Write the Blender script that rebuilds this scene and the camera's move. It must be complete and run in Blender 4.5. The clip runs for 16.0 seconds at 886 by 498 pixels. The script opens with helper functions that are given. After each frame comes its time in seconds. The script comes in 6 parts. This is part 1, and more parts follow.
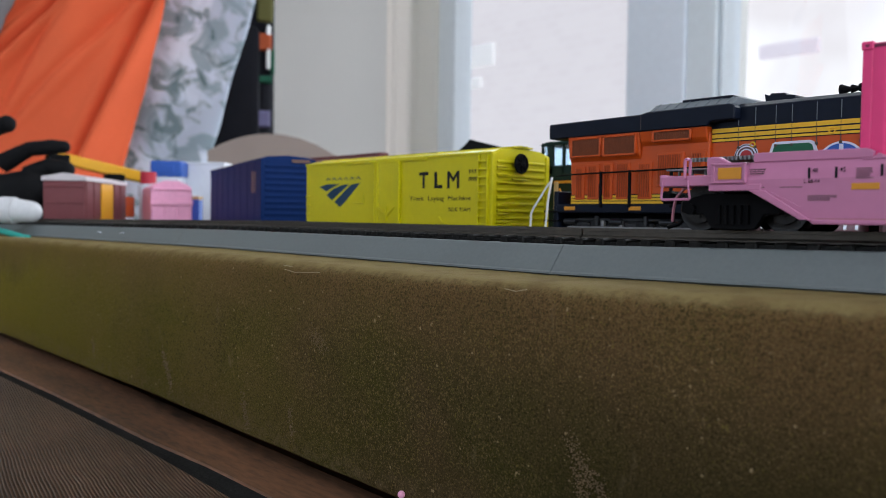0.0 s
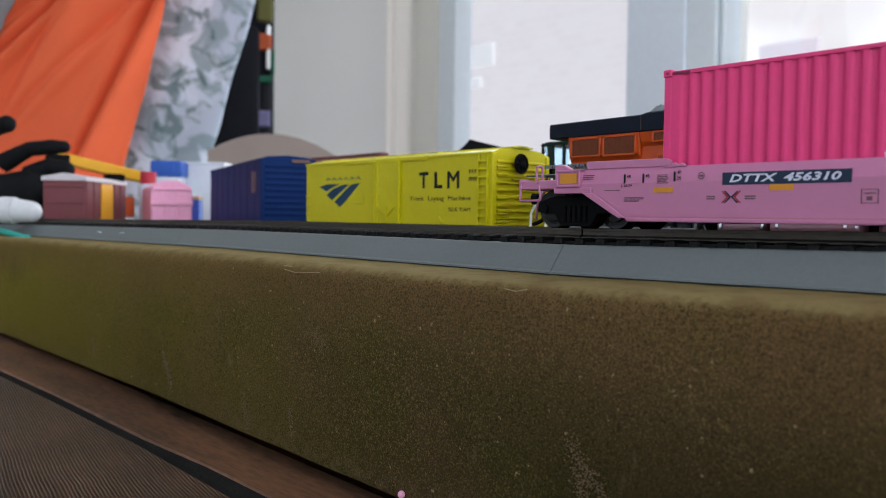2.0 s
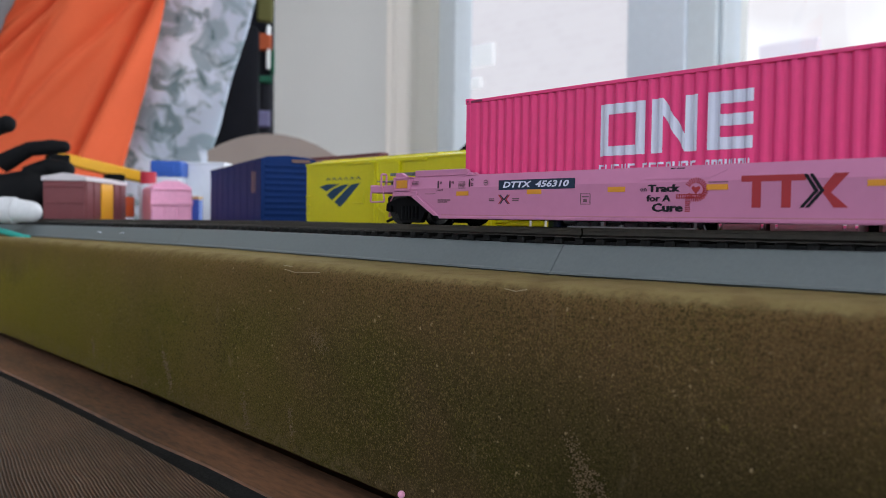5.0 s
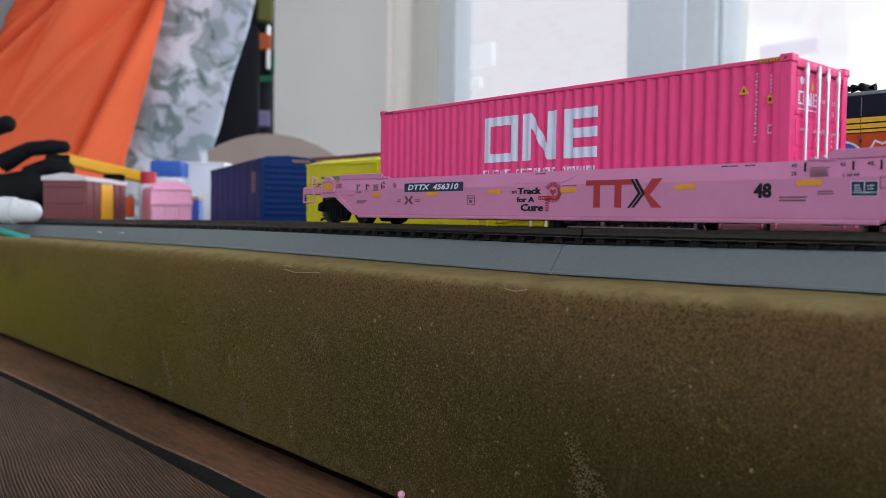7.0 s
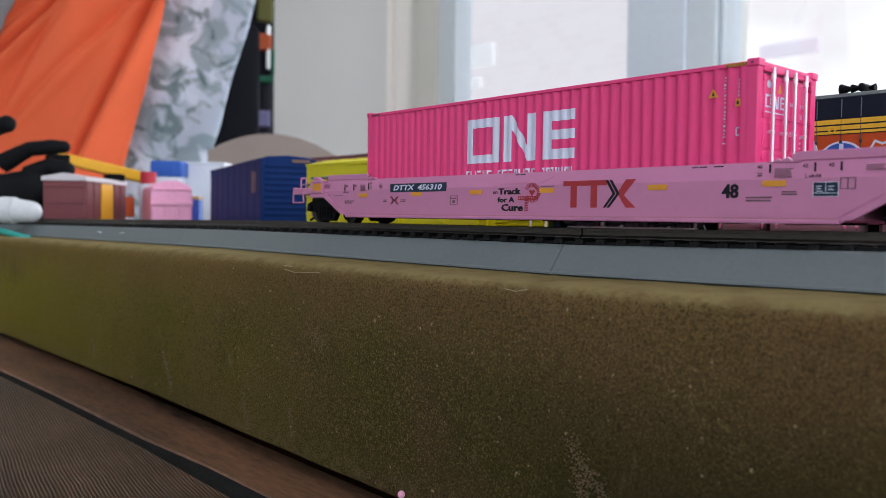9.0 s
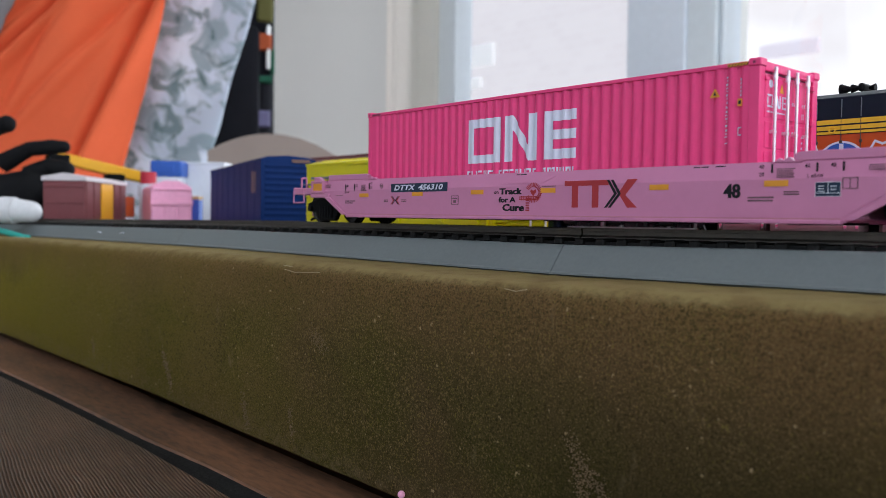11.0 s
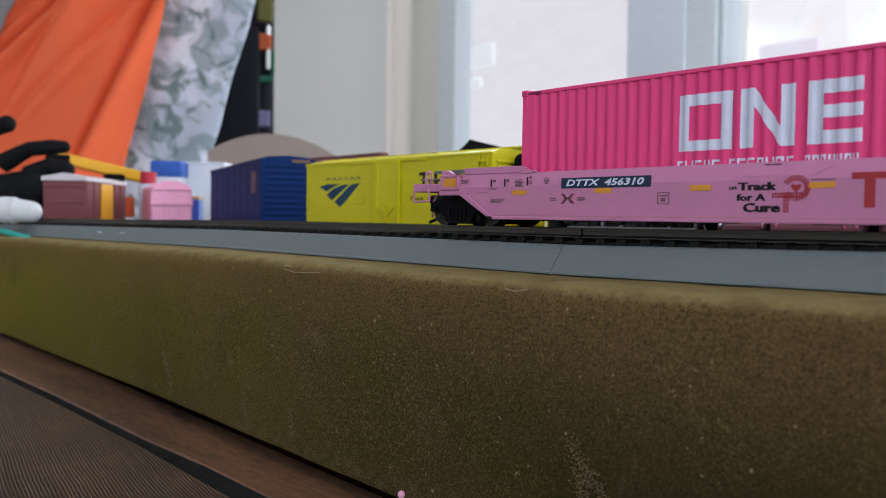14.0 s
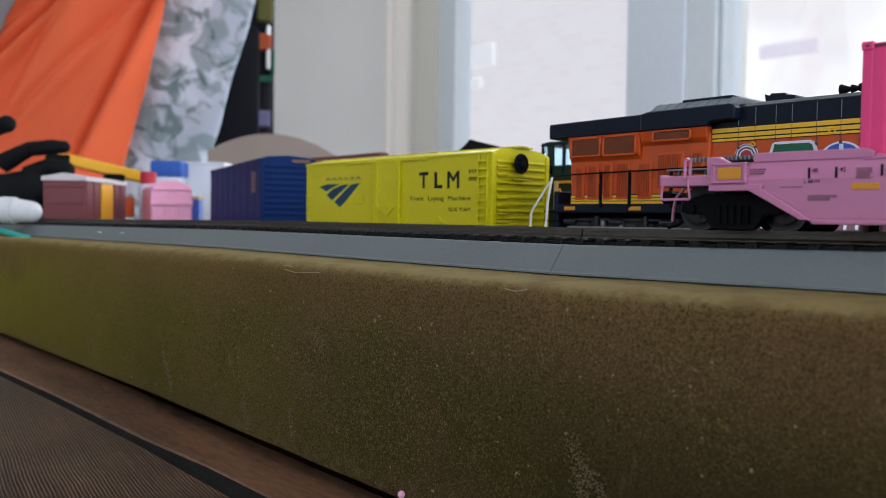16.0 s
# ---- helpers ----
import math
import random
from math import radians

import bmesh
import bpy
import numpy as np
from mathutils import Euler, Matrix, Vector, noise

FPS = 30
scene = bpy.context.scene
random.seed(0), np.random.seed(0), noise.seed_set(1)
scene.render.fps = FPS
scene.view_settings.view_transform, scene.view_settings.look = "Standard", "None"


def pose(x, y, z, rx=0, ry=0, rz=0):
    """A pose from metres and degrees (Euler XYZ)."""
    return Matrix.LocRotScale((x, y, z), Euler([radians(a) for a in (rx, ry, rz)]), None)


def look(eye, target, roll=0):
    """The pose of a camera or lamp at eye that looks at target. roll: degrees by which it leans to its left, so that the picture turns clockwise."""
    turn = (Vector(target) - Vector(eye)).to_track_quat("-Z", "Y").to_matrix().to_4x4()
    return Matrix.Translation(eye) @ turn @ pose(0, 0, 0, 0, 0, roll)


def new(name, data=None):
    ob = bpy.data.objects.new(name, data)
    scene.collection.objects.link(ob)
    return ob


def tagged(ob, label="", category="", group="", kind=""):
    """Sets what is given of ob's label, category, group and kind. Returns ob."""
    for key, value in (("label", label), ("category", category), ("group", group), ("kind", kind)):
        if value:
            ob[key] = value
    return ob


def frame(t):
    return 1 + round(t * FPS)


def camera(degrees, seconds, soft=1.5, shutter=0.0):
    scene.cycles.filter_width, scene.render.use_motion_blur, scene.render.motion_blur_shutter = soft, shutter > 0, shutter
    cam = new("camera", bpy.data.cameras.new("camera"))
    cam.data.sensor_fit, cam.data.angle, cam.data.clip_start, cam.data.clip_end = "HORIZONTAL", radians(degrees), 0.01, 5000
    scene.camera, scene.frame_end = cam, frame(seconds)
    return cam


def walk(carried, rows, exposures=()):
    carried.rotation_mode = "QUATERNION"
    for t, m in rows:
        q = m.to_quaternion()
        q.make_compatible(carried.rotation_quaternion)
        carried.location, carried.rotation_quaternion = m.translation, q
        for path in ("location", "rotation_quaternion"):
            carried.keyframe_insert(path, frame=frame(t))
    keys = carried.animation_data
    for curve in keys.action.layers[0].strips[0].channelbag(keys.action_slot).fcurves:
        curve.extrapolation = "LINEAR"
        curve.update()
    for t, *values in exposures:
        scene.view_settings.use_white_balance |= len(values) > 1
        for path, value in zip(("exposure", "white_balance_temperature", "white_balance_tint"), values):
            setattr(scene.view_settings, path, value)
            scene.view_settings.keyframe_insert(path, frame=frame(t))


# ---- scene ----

# All lengths below are in millimetres (a model railway in 1:87); part() turns them into metres.
# x runs along the track, y away from the lens, z up from the rail head.
K = 0.001
FOV, YAW, PITCH, ROLL, EYE = 56.93, -48.232, -2.205, 0.80, (0.08138, -0.16719, 0.00241)

# ---------------------------------------------------------------- camera
cam = camera(FOV, 16.0, soft=0.85)
_y, _p = radians(YAW), radians(PITCH)
AIM = Vector((math.sin(_y) * math.cos(_p), math.cos(_y) * math.cos(_p), math.sin(_p)))
STAND = look(EYE, Vector(EYE) + AIM, ROLL)
walk(cam, [(0.0, STAND), (16.0, STAND)], exposures=[(0.0, 0.02, 6200, 10), (3.5, 0.05, 6200, 10), (7.0, 0.10, 6200, 10), (9.2, 0.10, 6200, 10), (12.5, 0.10, 6200, 10), (14.5, 0.05, 6200, 10), (16.0, 0.03, 6200, 10)])
cam.data.dof.use_dof = True
cam.data.dof.focus_distance = 0.225
cam.data.dof.aperture_fstop = 24.0


# ---------------------------------------------------------------- light
world = bpy.data.worlds.new("overcast_sky")
scene.world = world
world.use_nodes = True
_n = world.node_tree.nodes
_sky = _n.new("ShaderNodeTexSky")
_sky.sky_type = "NISHITA"
_sky.sun_disc = False
_sky.sun_elevation, _sky.sun_rotation = radians(50), radians(150)
_n["Background"].inputs["Strength"].default_value = 0.10
world.node_tree.links.new(_sky.outputs[0], _n["Background"].inputs["Color"])

sun = new("sun", bpy.data.lights.new("sun", "SUN"))
sun.data.energy, sun.data.angle, sun.data.color = 0.6, radians(15), (1, 0.96, 0.9)
sun.matrix_world = look((0, 0, 3), (0.9, -0.9, 0))


def window_light(name, at, to, w, h, power, colour=(0.93, 0.97, 1.0)):
    """Daylight of the sky in a window's opening."""
    lamp = new(name, bpy.data.lights.new(name, "AREA"))
    lamp.data.shape, lamp.data.size, lamp.data.size_y = "RECTANGLE", w, h
    lamp.data.energy, lamp.data.color = power, colour
    lamp.matrix_world = look(at, to)
    return lamp


window_light("daylight_north", (-0.68, 1.40, 0.65), (-0.68, 0, 0.65), 2.2, 1.3, 30)
window_light("daylight_south", (-0.5, -1.93, 0.85), (-0.5, 0, 0.3), 3.0, 1.4, 10)
window_light("daylight_east", (1.93, -0.2, 0.85), (0, -0.2, 0.3), 2.4, 1.4, 42)


# ---------------------------------------------------------------- materials
def mat(name, base, rough=0.5, metal=0.0, vary=0.10, grain=400.0, blotch=25.0, bump=0.05, coat=0.0, tint=None, stretch=None, gloss=0.3):
    """Procedural surface: base colour, a fine grain and larger blotches of tone, and a little relief."""
    m = bpy.data.materials.new(name)
    m.use_nodes = True
    nt = m.node_tree
    b = nt.nodes["Principled BSDF"]
    b.inputs["Roughness"].default_value, b.inputs["Metallic"].default_value = rough, metal
    b.inputs["Coat Weight"].default_value = coat
    b.inputs["Specular IOR Level"].default_value = gloss
    tc = nt.nodes.new("ShaderNodeTexCoord")
    mp = nt.nodes.new("ShaderNodeMapping")
    nt.links.new(tc.outputs["Object"], mp.inputs[0])
    if stretch:
        mp.inputs["Scale"].default_value = stretch
    tones = []
    for scale, det in ((grain, 4), (blotch, 3)):
        no = nt.nodes.new("ShaderNodeTexNoise")
        no.inputs["Scale"].default_value, no.inputs["Detail"].default_value = scale, det
        nt.links.new(mp.outputs[0], no.inputs["Vector"])
        tones.append(no)
    add = nt.nodes.new("ShaderNodeMath")
    add.operation = "ADD"
    nt.links.new(tones[0].outputs[0], add.inputs[0])
    nt.links.new(tones[1].outputs[0], add.inputs[1])
    ramp = nt.nodes.new("ShaderNodeMapRange")
    ramp.inputs["From Min"].default_value, ramp.inputs["From Max"].default_value = 0.65, 1.35
    nt.links.new(add.outputs[0], ramp.inputs["Value"])
    mix = nt.nodes.new("ShaderNodeMix")
    mix.data_type = "RGBA"
    lo = tint if tint else tuple(c * (1 - vary) for c in base)
    mix.inputs["A"].default_value = (*lo, 1)
    mix.inputs["B"].default_value = (*(min(1, c * (1 + vary * 0.6)) for c in base), 1)
    nt.links.new(ramp.outputs[0], mix.inputs["Factor"])
    nt.links.new(mix.outputs["Result"], b.inputs["Base Color"])
    rr = nt.nodes.new("ShaderNodeMapRange")
    rr.inputs["To Min"].default_value, rr.inputs["To Max"].default_value = max(0.02, rough - 0.08), min(1, rough + 0.08)
    nt.links.new(tones[1].outputs[0], rr.inputs["Value"])
    nt.links.new(rr.outputs[0], b.inputs["Roughness"])
    if bump:
        bp = nt.nodes.new("ShaderNodeBump")
        bp.inputs["Strength"].default_value, bp.inputs["Distance"].default_value = bump, 0.0005
        nt.links.new(tones[0].outputs[0], bp.inputs["Height"])
        nt.links.new(bp.outputs[0], b.inputs["Normal"])
    return m


PINK = mat("pale_pink_plastic", (0.49, 0.182, 0.318), 0.38, vary=0.05, bump=0.02)
MAGENTA = mat("hot_pink_painted_plastic", (0.74, 0.043, 0.190), 0.38, vary=0.06, bump=0.02)
WHITE_INK = mat("white_print", (0.62, 0.63, 0.76), 0.5, vary=0.05)
BLACK_INK = mat("black_print", (0.012, 0.012, 0.016), 0.5, gloss=0.12)
NAVY_INK = mat("navy_print", (0.006, 0.02, 0.05), 0.45)
GREY_INK = mat("grey_print", (0.13, 0.065, 0.085), 0.6)
AMBER = mat("amber_reflector_print", (0.62, 0.26, 0.02), 0.45, vary=0.08)
RED_INK = mat("red_print", (0.34, 0.023, 0.030), 0.5)
BLACK = mat("black_plastic", (0.005, 0.005, 0.006), 0.6, vary=0.3, gloss=0.06)
STEEL = mat("bright_steel", (0.62, 0.62, 0.64), 0.22, 1.0, vary=0.1)
WHEEL_STEEL = mat("dark_wheel_metal", (0.009, 0.008, 0.009), 0.24, 0.3, vary=0.3)
RAIL = mat("dull_nickel_rail", (0.075, 0.066, 0.056), 0.45, 0.7, vary=0.25)
TIE = mat("black_tie_plastic", (0.006, 0.0058, 0.0055), 0.5, vary=0.3, gloss=0.14)
BED = mat("grey_roadbed_plastic", (0.135, 0.152, 0.155), 0.5, vary=0.10, grain=900, blotch=18, bump=0.05)
YELLOW = mat("yellow_boxcar_plastic", (0.54, 0.475, 0.0), 0.38, vary=0.06, bump=0.02)
ORANGE = mat("orange_loco_paint", (0.50, 0.070, 0.006), 0.42, vary=0.08)
LOCO_BLACK = mat("blue_black_loco_paint", (0.005, 0.008, 0.018), 0.42, vary=0.2, gloss=0.12)
STRIPE = mat("yellow_stripe_print", (0.72, 0.42, 0.02), 0.45)
WHITE = mat("white_plastic", (0.78, 0.78, 0.78), 0.4)
DARK_GREEN = mat("dark_green_loco_paint", (0.008, 0.022, 0.022), 0.4, gloss=0.12)
NAVY = mat("navy_boxcar_plastic", (0.007, 0.024, 0.105), 0.5, vary=0.12, gloss=0.05)
MAROON = mat("brown_boxcar_plastic", (0.16, 0.045, 0.05), 0.5, vary=0.1)
PALE_ROOF = mat("pale_grey_roof", (0.55, 0.50, 0.52), 0.5)
CANDY = mat("light_pink_plastic", (0.85, 0.38, 0.56), 0.4)
BLUE = mat("blue_plastic", (0.03, 0.10, 0.42), 0.4)
RED = mat("red_plastic", (0.42, 0.02, 0.04), 0.4)
CARD = mat("white_card", (0.62, 0.66, 0.74), 0.6)
TOOL_YELLOW = mat("yellow_tool_plastic", (0.72, 0.36, 0.015), 0.4)
GLOVE = mat("black_glove_fabric", (0.007, 0.007, 0.008), 0.85, vary=0.3, bump=0.3, gloss=0.12)
TEAL = mat("teal_cord", (0.02, 0.36, 0.30), 0.5)
ORANGE_CLOTH = mat("orange_cloth", (0.74, 0.125, 0.046), 0.85, vary=0.14, grain=900, blotch=6, bump=0.1)
BLACK_CLOTH = mat("black_cloth", (0.008, 0.008, 0.011), 0.9, vary=0.3, bump=0.2, gloss=0.12)
BEIGE_CLOTH = mat("beige_upholstery", (0.30, 0.24, 0.215), 0.9, vary=0.1, bump=0.2)
WALL_PAINT = mat("pale_grey_wall_paint", (0.82, 0.82, 0.80), 0.8, vary=0.04, grain=150, blotch=2, bump=0.03)
FRAME_PAINT = mat("blue_grey_window_frame", (0.72, 0.78, 0.84), 0.5, vary=0.04, grain=60, blotch=3)
POST_PAINT = mat("blue_grey_post_paint", (0.74, 0.80, 0.90), 0.5, vary=0.04, grain=60, blotch=3)
CEILING_PAINT = mat("white_ceiling_paint", (0.78, 0.78, 0.77), 0.9, vary=0.04, grain=150, blotch=2)
FLOOR_WOOD = mat("brown_floor_boards", (0.20, 0.12, 0.07), 0.5, vary=0.2, grain=60, blotch=4, stretch=(0.2, 1, 1))

DIM_GOLD = mat("dull_gold_print", (0.16, 0.09, 0.07), 0.5)
DULL_ORANGE = mat("dull_orange_cloth", (0.30, 0.06, 0.02), 0.9)
TAN = mat("tan_plastic", (0.45, 0.30, 0.12), 0.5)
GREY_CLOTH = mat("grey_cloth", (0.20, 0.19, 0.20), 0.9, vary=0.15, bump=0.2)
OLIVE = mat("olive_cloth", (0.09, 0.085, 0.025), 0.9)
GREEN_CLOTH = mat("green_cloth", (0.01, 0.07, 0.04), 0.9)
PURPLE = mat("grey_purple_cloth", (0.12, 0.11, 0.20), 0.9)
SPLASH = mat("pale_brown_dried_dirt", (0.15, 0.102, 0.056), 0.9, vary=0.3)
IVORY = mat("greyed_white_plastic", (0.58, 0.58, 0.60), 0.45)
SLATE = mat("dark_slate_groove_shade", (0.016, 0.0155, 0.015), 0.85, vary=0.4, grain=600, blotch=40, bump=0.4, gloss=0.06)
PALE_FIBRE = mat("pale_fibre", (0.30, 0.24, 0.15), 0.8)


def timber_mat(name, ridged):
    """Brown weathered timber; the ridged kind has fine grooves that run aslant."""
    m = mat(name, (0.090, 0.047, 0.026) if ridged else (0.150, 0.070, 0.036), 0.55, vary=0.5, grain=700, blotch=55, bump=0.35, stretch=(0.22, 1, 1), tint=(0.050, 0.029, 0.017) if ridged else (0.028, 0.018, 0.012), gloss=0.3)
    nt = m.node_tree
    b = nt.nodes["Principled BSDF"]
    if not ridged:
        return m
    tc = nt.nodes.new("ShaderNodeTexCoord")
    mp = nt.nodes.new("ShaderNodeMapping")
    mp.inputs["Rotation"].default_value = (0, 0, radians(9))
    nt.links.new(tc.outputs["Object"], mp.inputs[0])
    w = nt.nodes.new("ShaderNodeTexWave")
    w.bands_direction = "Y"
    w.inputs["Scale"].default_value, w.inputs["Distortion"].default_value = 300, 4.0
    w.inputs["Detail"].default_value, w.inputs["Detail Scale"].default_value = 3, 0.16
    nt.links.new(mp.outputs[0], w.inputs["Vector"])
    dark = nt.nodes.new("ShaderNodeMix")
    dark.data_type, dark.blend_type = "RGBA", "MULTIPLY"
    nt.links.new(b.inputs["Base Color"].links[0].from_socket, dark.inputs["A"])
    fac = nt.nodes.new("ShaderNodeMapRange")
    fac.inputs["From Min"].default_value, fac.inputs["From Max"].default_value = 0.55, 0.1
    nt.links.new(w.outputs["Fac"], fac.inputs["Value"])
    # the ridges are worn away in places
    worn = nt.nodes.new("ShaderNodeTexNoise")
    worn.inputs["Scale"].default_value, worn.inputs["Detail"].default_value = 24, 4
    nt.links.new(tc.outputs["Object"], worn.inputs["Vector"])
    wr = nt.nodes.new("ShaderNodeMapRange")
    wr.inputs["From Min"].default_value, wr.inputs["From Max"].default_value, wr.inputs["To Min"].default_value = 0.38, 0.6, 0.15
    nt.links.new(worn.outputs[0], wr.inputs["Value"])
    both = nt.nodes.new("ShaderNodeMath")
    both.operation = "MULTIPLY"
    nt.links.new(fac.outputs[0], both.inputs[0])
    nt.links.new(wr.outputs[0], both.inputs[1])
    nt.links.new(both.outputs[0], dark.inputs["Factor"])
    dark.inputs["B"].default_value = (0.30, 0.28, 0.27, 1)
    nt.links.new(dark.outputs["Result"], b.inputs["Base Color"])
    old = [n for n in nt.nodes if n.type == "BUMP"][0]
    b2 = nt.nodes.new("ShaderNodeBump")
    b2.inputs["Strength"].default_value, b2.inputs["Distance"].default_value = 0.6, 0.0006
    nt.links.new(w.outputs["Fac"], b2.inputs["Height"])
    nt.links.new(old.outputs[0], b2.inputs["Normal"])
    nt.links.new(b2.outputs[0], b.inputs["Normal"])
    return m


def block_mat():
    """Olive-brown board: speckled grain, brown and green patches, a green stain brightened at the far end, shade
    painted at the lower near end, a rubbed rim and a dusty tan top.
    """
    m = bpy.data.materials.new("olive_brown_fibreboard")
    m.use_nodes = True
    nt = m.node_tree
    b = nt.nodes["Principled BSDF"]
    b.inputs["Roughness"].default_value, b.inputs["Specular IOR Level"].default_value = 0.9, 0.1
    tc = nt.nodes.new("ShaderNodeTexCoord")

    def tone(scale, detail, lo, hi, top=1.0, stretch=None, rough=0.5):
        no = nt.nodes.new("ShaderNodeTexNoise")
        no.inputs["Scale"].default_value, no.inputs["Detail"].default_value, no.inputs["Roughness"].default_value = scale, detail, rough
        if stretch:
            mp = nt.nodes.new("ShaderNodeMapping")
            mp.inputs["Scale"].default_value = stretch
            nt.links.new(tc.outputs["Object"], mp.inputs[0])
            nt.links.new(mp.outputs[0], no.inputs["Vector"])
        else:
            nt.links.new(tc.outputs["Object"], no.inputs["Vector"])
        return span(no.outputs[0], lo, hi, top), no

    def span(sock, lo, hi, top=1.0):
        r = nt.nodes.new("ShaderNodeMapRange")
        r.inputs["From Min"].default_value, r.inputs["From Max"].default_value, r.inputs["To Max"].default_value = lo, hi, top
        nt.links.new(sock, r.inputs["Value"])
        return r.outputs[0]

    def blend(was, colour, factor):
        mx = nt.nodes.new("ShaderNodeMix")
        mx.data_type = "RGBA"
        mx.inputs["B"].default_value = (*colour, 1)
        nt.links.new(factor, mx.inputs["Factor"])
        if isinstance(was, tuple):
            mx.inputs["A"].default_value = (*was, 1)
        else:
            nt.links.new(was, mx.inputs["A"])
        return mx.outputs["Result"]

    def times(a, b_):
        mu = nt.nodes.new("ShaderNodeMath")
        mu.operation = "MULTIPLY"
        nt.links.new(a, mu.inputs[0])
        nt.links.new(b_, mu.inputs[1])
        return mu.outputs[0]

    sep = nt.nodes.new("ShaderNodeSeparateXYZ")
    nt.links.new(tc.outputs["Object"], sep.inputs[0])
    # patches of brown and of moss green, some tens of millimetres across
    col = blend((0.064, 0.041, 0.016), (0.043, 0.038, 0.007), tone(22, 4, 0.40, 0.62)[0])
    col = blend(col, (0.072, 0.046, 0.018), tone(48, 3, 0.52, 0.72, 0.6)[0])
    # green stain spreading towards the far end, brightened to paint in the light's falloff
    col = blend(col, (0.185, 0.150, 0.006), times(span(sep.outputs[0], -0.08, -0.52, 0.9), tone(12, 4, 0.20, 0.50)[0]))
    # fine speckle: pale fibres, ochre flecks and dark pits
    fine, fine_no = tone(1900, 5, 0.50, 0.68, 0.8, None, 0.65)
    col = blend(col, (0.200, 0.132, 0.056), fine)
    col = blend(col, (0.165, 0.126, 0.028), tone(1450, 3, 0.60, 0.72, 0.7)[0])
    dark, _ = tone(1500, 4, 0.47, 0.36, 0.55)
    col = blend(col, (0.012, 0.009, 0.003), dark)
    # shade before the lens painted into the colour: the lower near end darkens
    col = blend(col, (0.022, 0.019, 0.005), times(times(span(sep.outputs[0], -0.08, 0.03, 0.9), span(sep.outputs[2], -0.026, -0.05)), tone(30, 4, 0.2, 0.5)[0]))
    # pale chips, thinly strewn
    col = blend(col, (0.30, 0.22, 0.12), tone(520, 2, 0.71, 0.77, 0.9)[0])
    # pale scuffs
    col = blend(col, (0.20, 0.145, 0.08), times(tone(60, 6, 0.64, 0.76, 0.6, (2.2, 1, 0.8))[0], tone(700, 3, 0.4, 0.6)[0]))
    # rust-brown rubbed band below the rim, broken up by the grain
    col = blend(col, (0.165, 0.094, 0.037), times(span(sep.outputs[2], -0.036, -0.0165, 0.8), tone(1700, 6, 0.34, 0.70)[0]))
    # the lower edge is scuffed too
    col = blend(col, (0.140, 0.095, 0.050), times(span(sep.outputs[2], -0.062, -0.071, 0.5), tone(500, 6, 0.42, 0.66)[0]))
    # dust lies on what faces up
    geo = nt.nodes.new("ShaderNodeNewGeometry")
    up = nt.nodes.new("ShaderNodeSeparateXYZ")
    nt.links.new(geo.outputs["Normal"], up.inputs[0])
    ragged = nt.nodes.new("ShaderNodeMath")
    ragged.operation = "ADD"
    nt.links.new(up.outputs[2], ragged.inputs[0])
    nt.links.new(tone(520, 6, 0.3, 0.7, 0.3)[0], ragged.inputs[1])
    dust = blend((0.205, 0.156, 0.064), (0.150, 0.105, 0.042), tone(110, 5, 0.46, 0.70)[0])
    dm = nt.nodes.new("ShaderNodeMix")
    dm.data_type = "RGBA"
    nt.links.new(span(ragged.outputs[0], 0.62, 1.05), dm.inputs["Factor"])
    nt.links.new(col, dm.inputs["A"])
    nt.links.new(dust, dm.inputs["B"])
    nt.links.new(dm.outputs["Result"], b.inputs["Base Color"])
    bp = nt.nodes.new("ShaderNodeBump")
    bp.inputs["Strength"].default_value, bp.inputs["Distance"].default_value = 0.6, 0.0005
    nt.links.new(fine_no.outputs[0], bp.inputs["Height"])
    nt.links.new(bp.outputs[0], b.inputs["Normal"])
    return m


def leaf_cloth_mat():
    """White cloth printed with grey-green leaves."""
    m = mat("white_leaf_print_cloth", (0.70, 0.76, 0.88), 0.85, vary=0.06, grain=500, blotch=8, bump=0.1)
    nt = m.node_tree
    b = nt.nodes["Principled BSDF"]
    tc = nt.nodes.new("ShaderNodeTexCoord")
    was = b.inputs["Base Color"].links[0].from_socket
    for scale, col, lo in ((7, (0.42, 0.49, 0.60), 0.46), (15, (0.22, 0.30, 0.34), 0.50), (24, (0.09, 0.15, 0.15), 0.54)):
        no = nt.nodes.new("ShaderNodeTexNoise")
        no.inputs["Scale"].default_value, no.inputs["Detail"].default_value = scale, 5
        no.inputs["Distortion"].default_value = 1.2
        nt.links.new(tc.outputs["Object"], no.inputs["Vector"])
        r = nt.nodes.new("ShaderNodeMapRange")
        r.inputs["From Min"].default_value, r.inputs["From Max"].default_value = lo, lo + 0.10
        r.inputs["To Max"].default_value = 0.8
        nt.links.new(no.outputs[0], r.inputs["Value"])
        mx = nt.nodes.new("ShaderNodeMix")
        mx.data_type = "RGBA"
        mx.inputs["B"].default_value = (*col, 1)
        nt.links.new(r.outputs[0], mx.inputs["Factor"])
        nt.links.new(was, mx.inputs["A"])
        was = mx.outputs["Result"]
    nt.links.new(was, b.inputs["Base Color"])
    return m


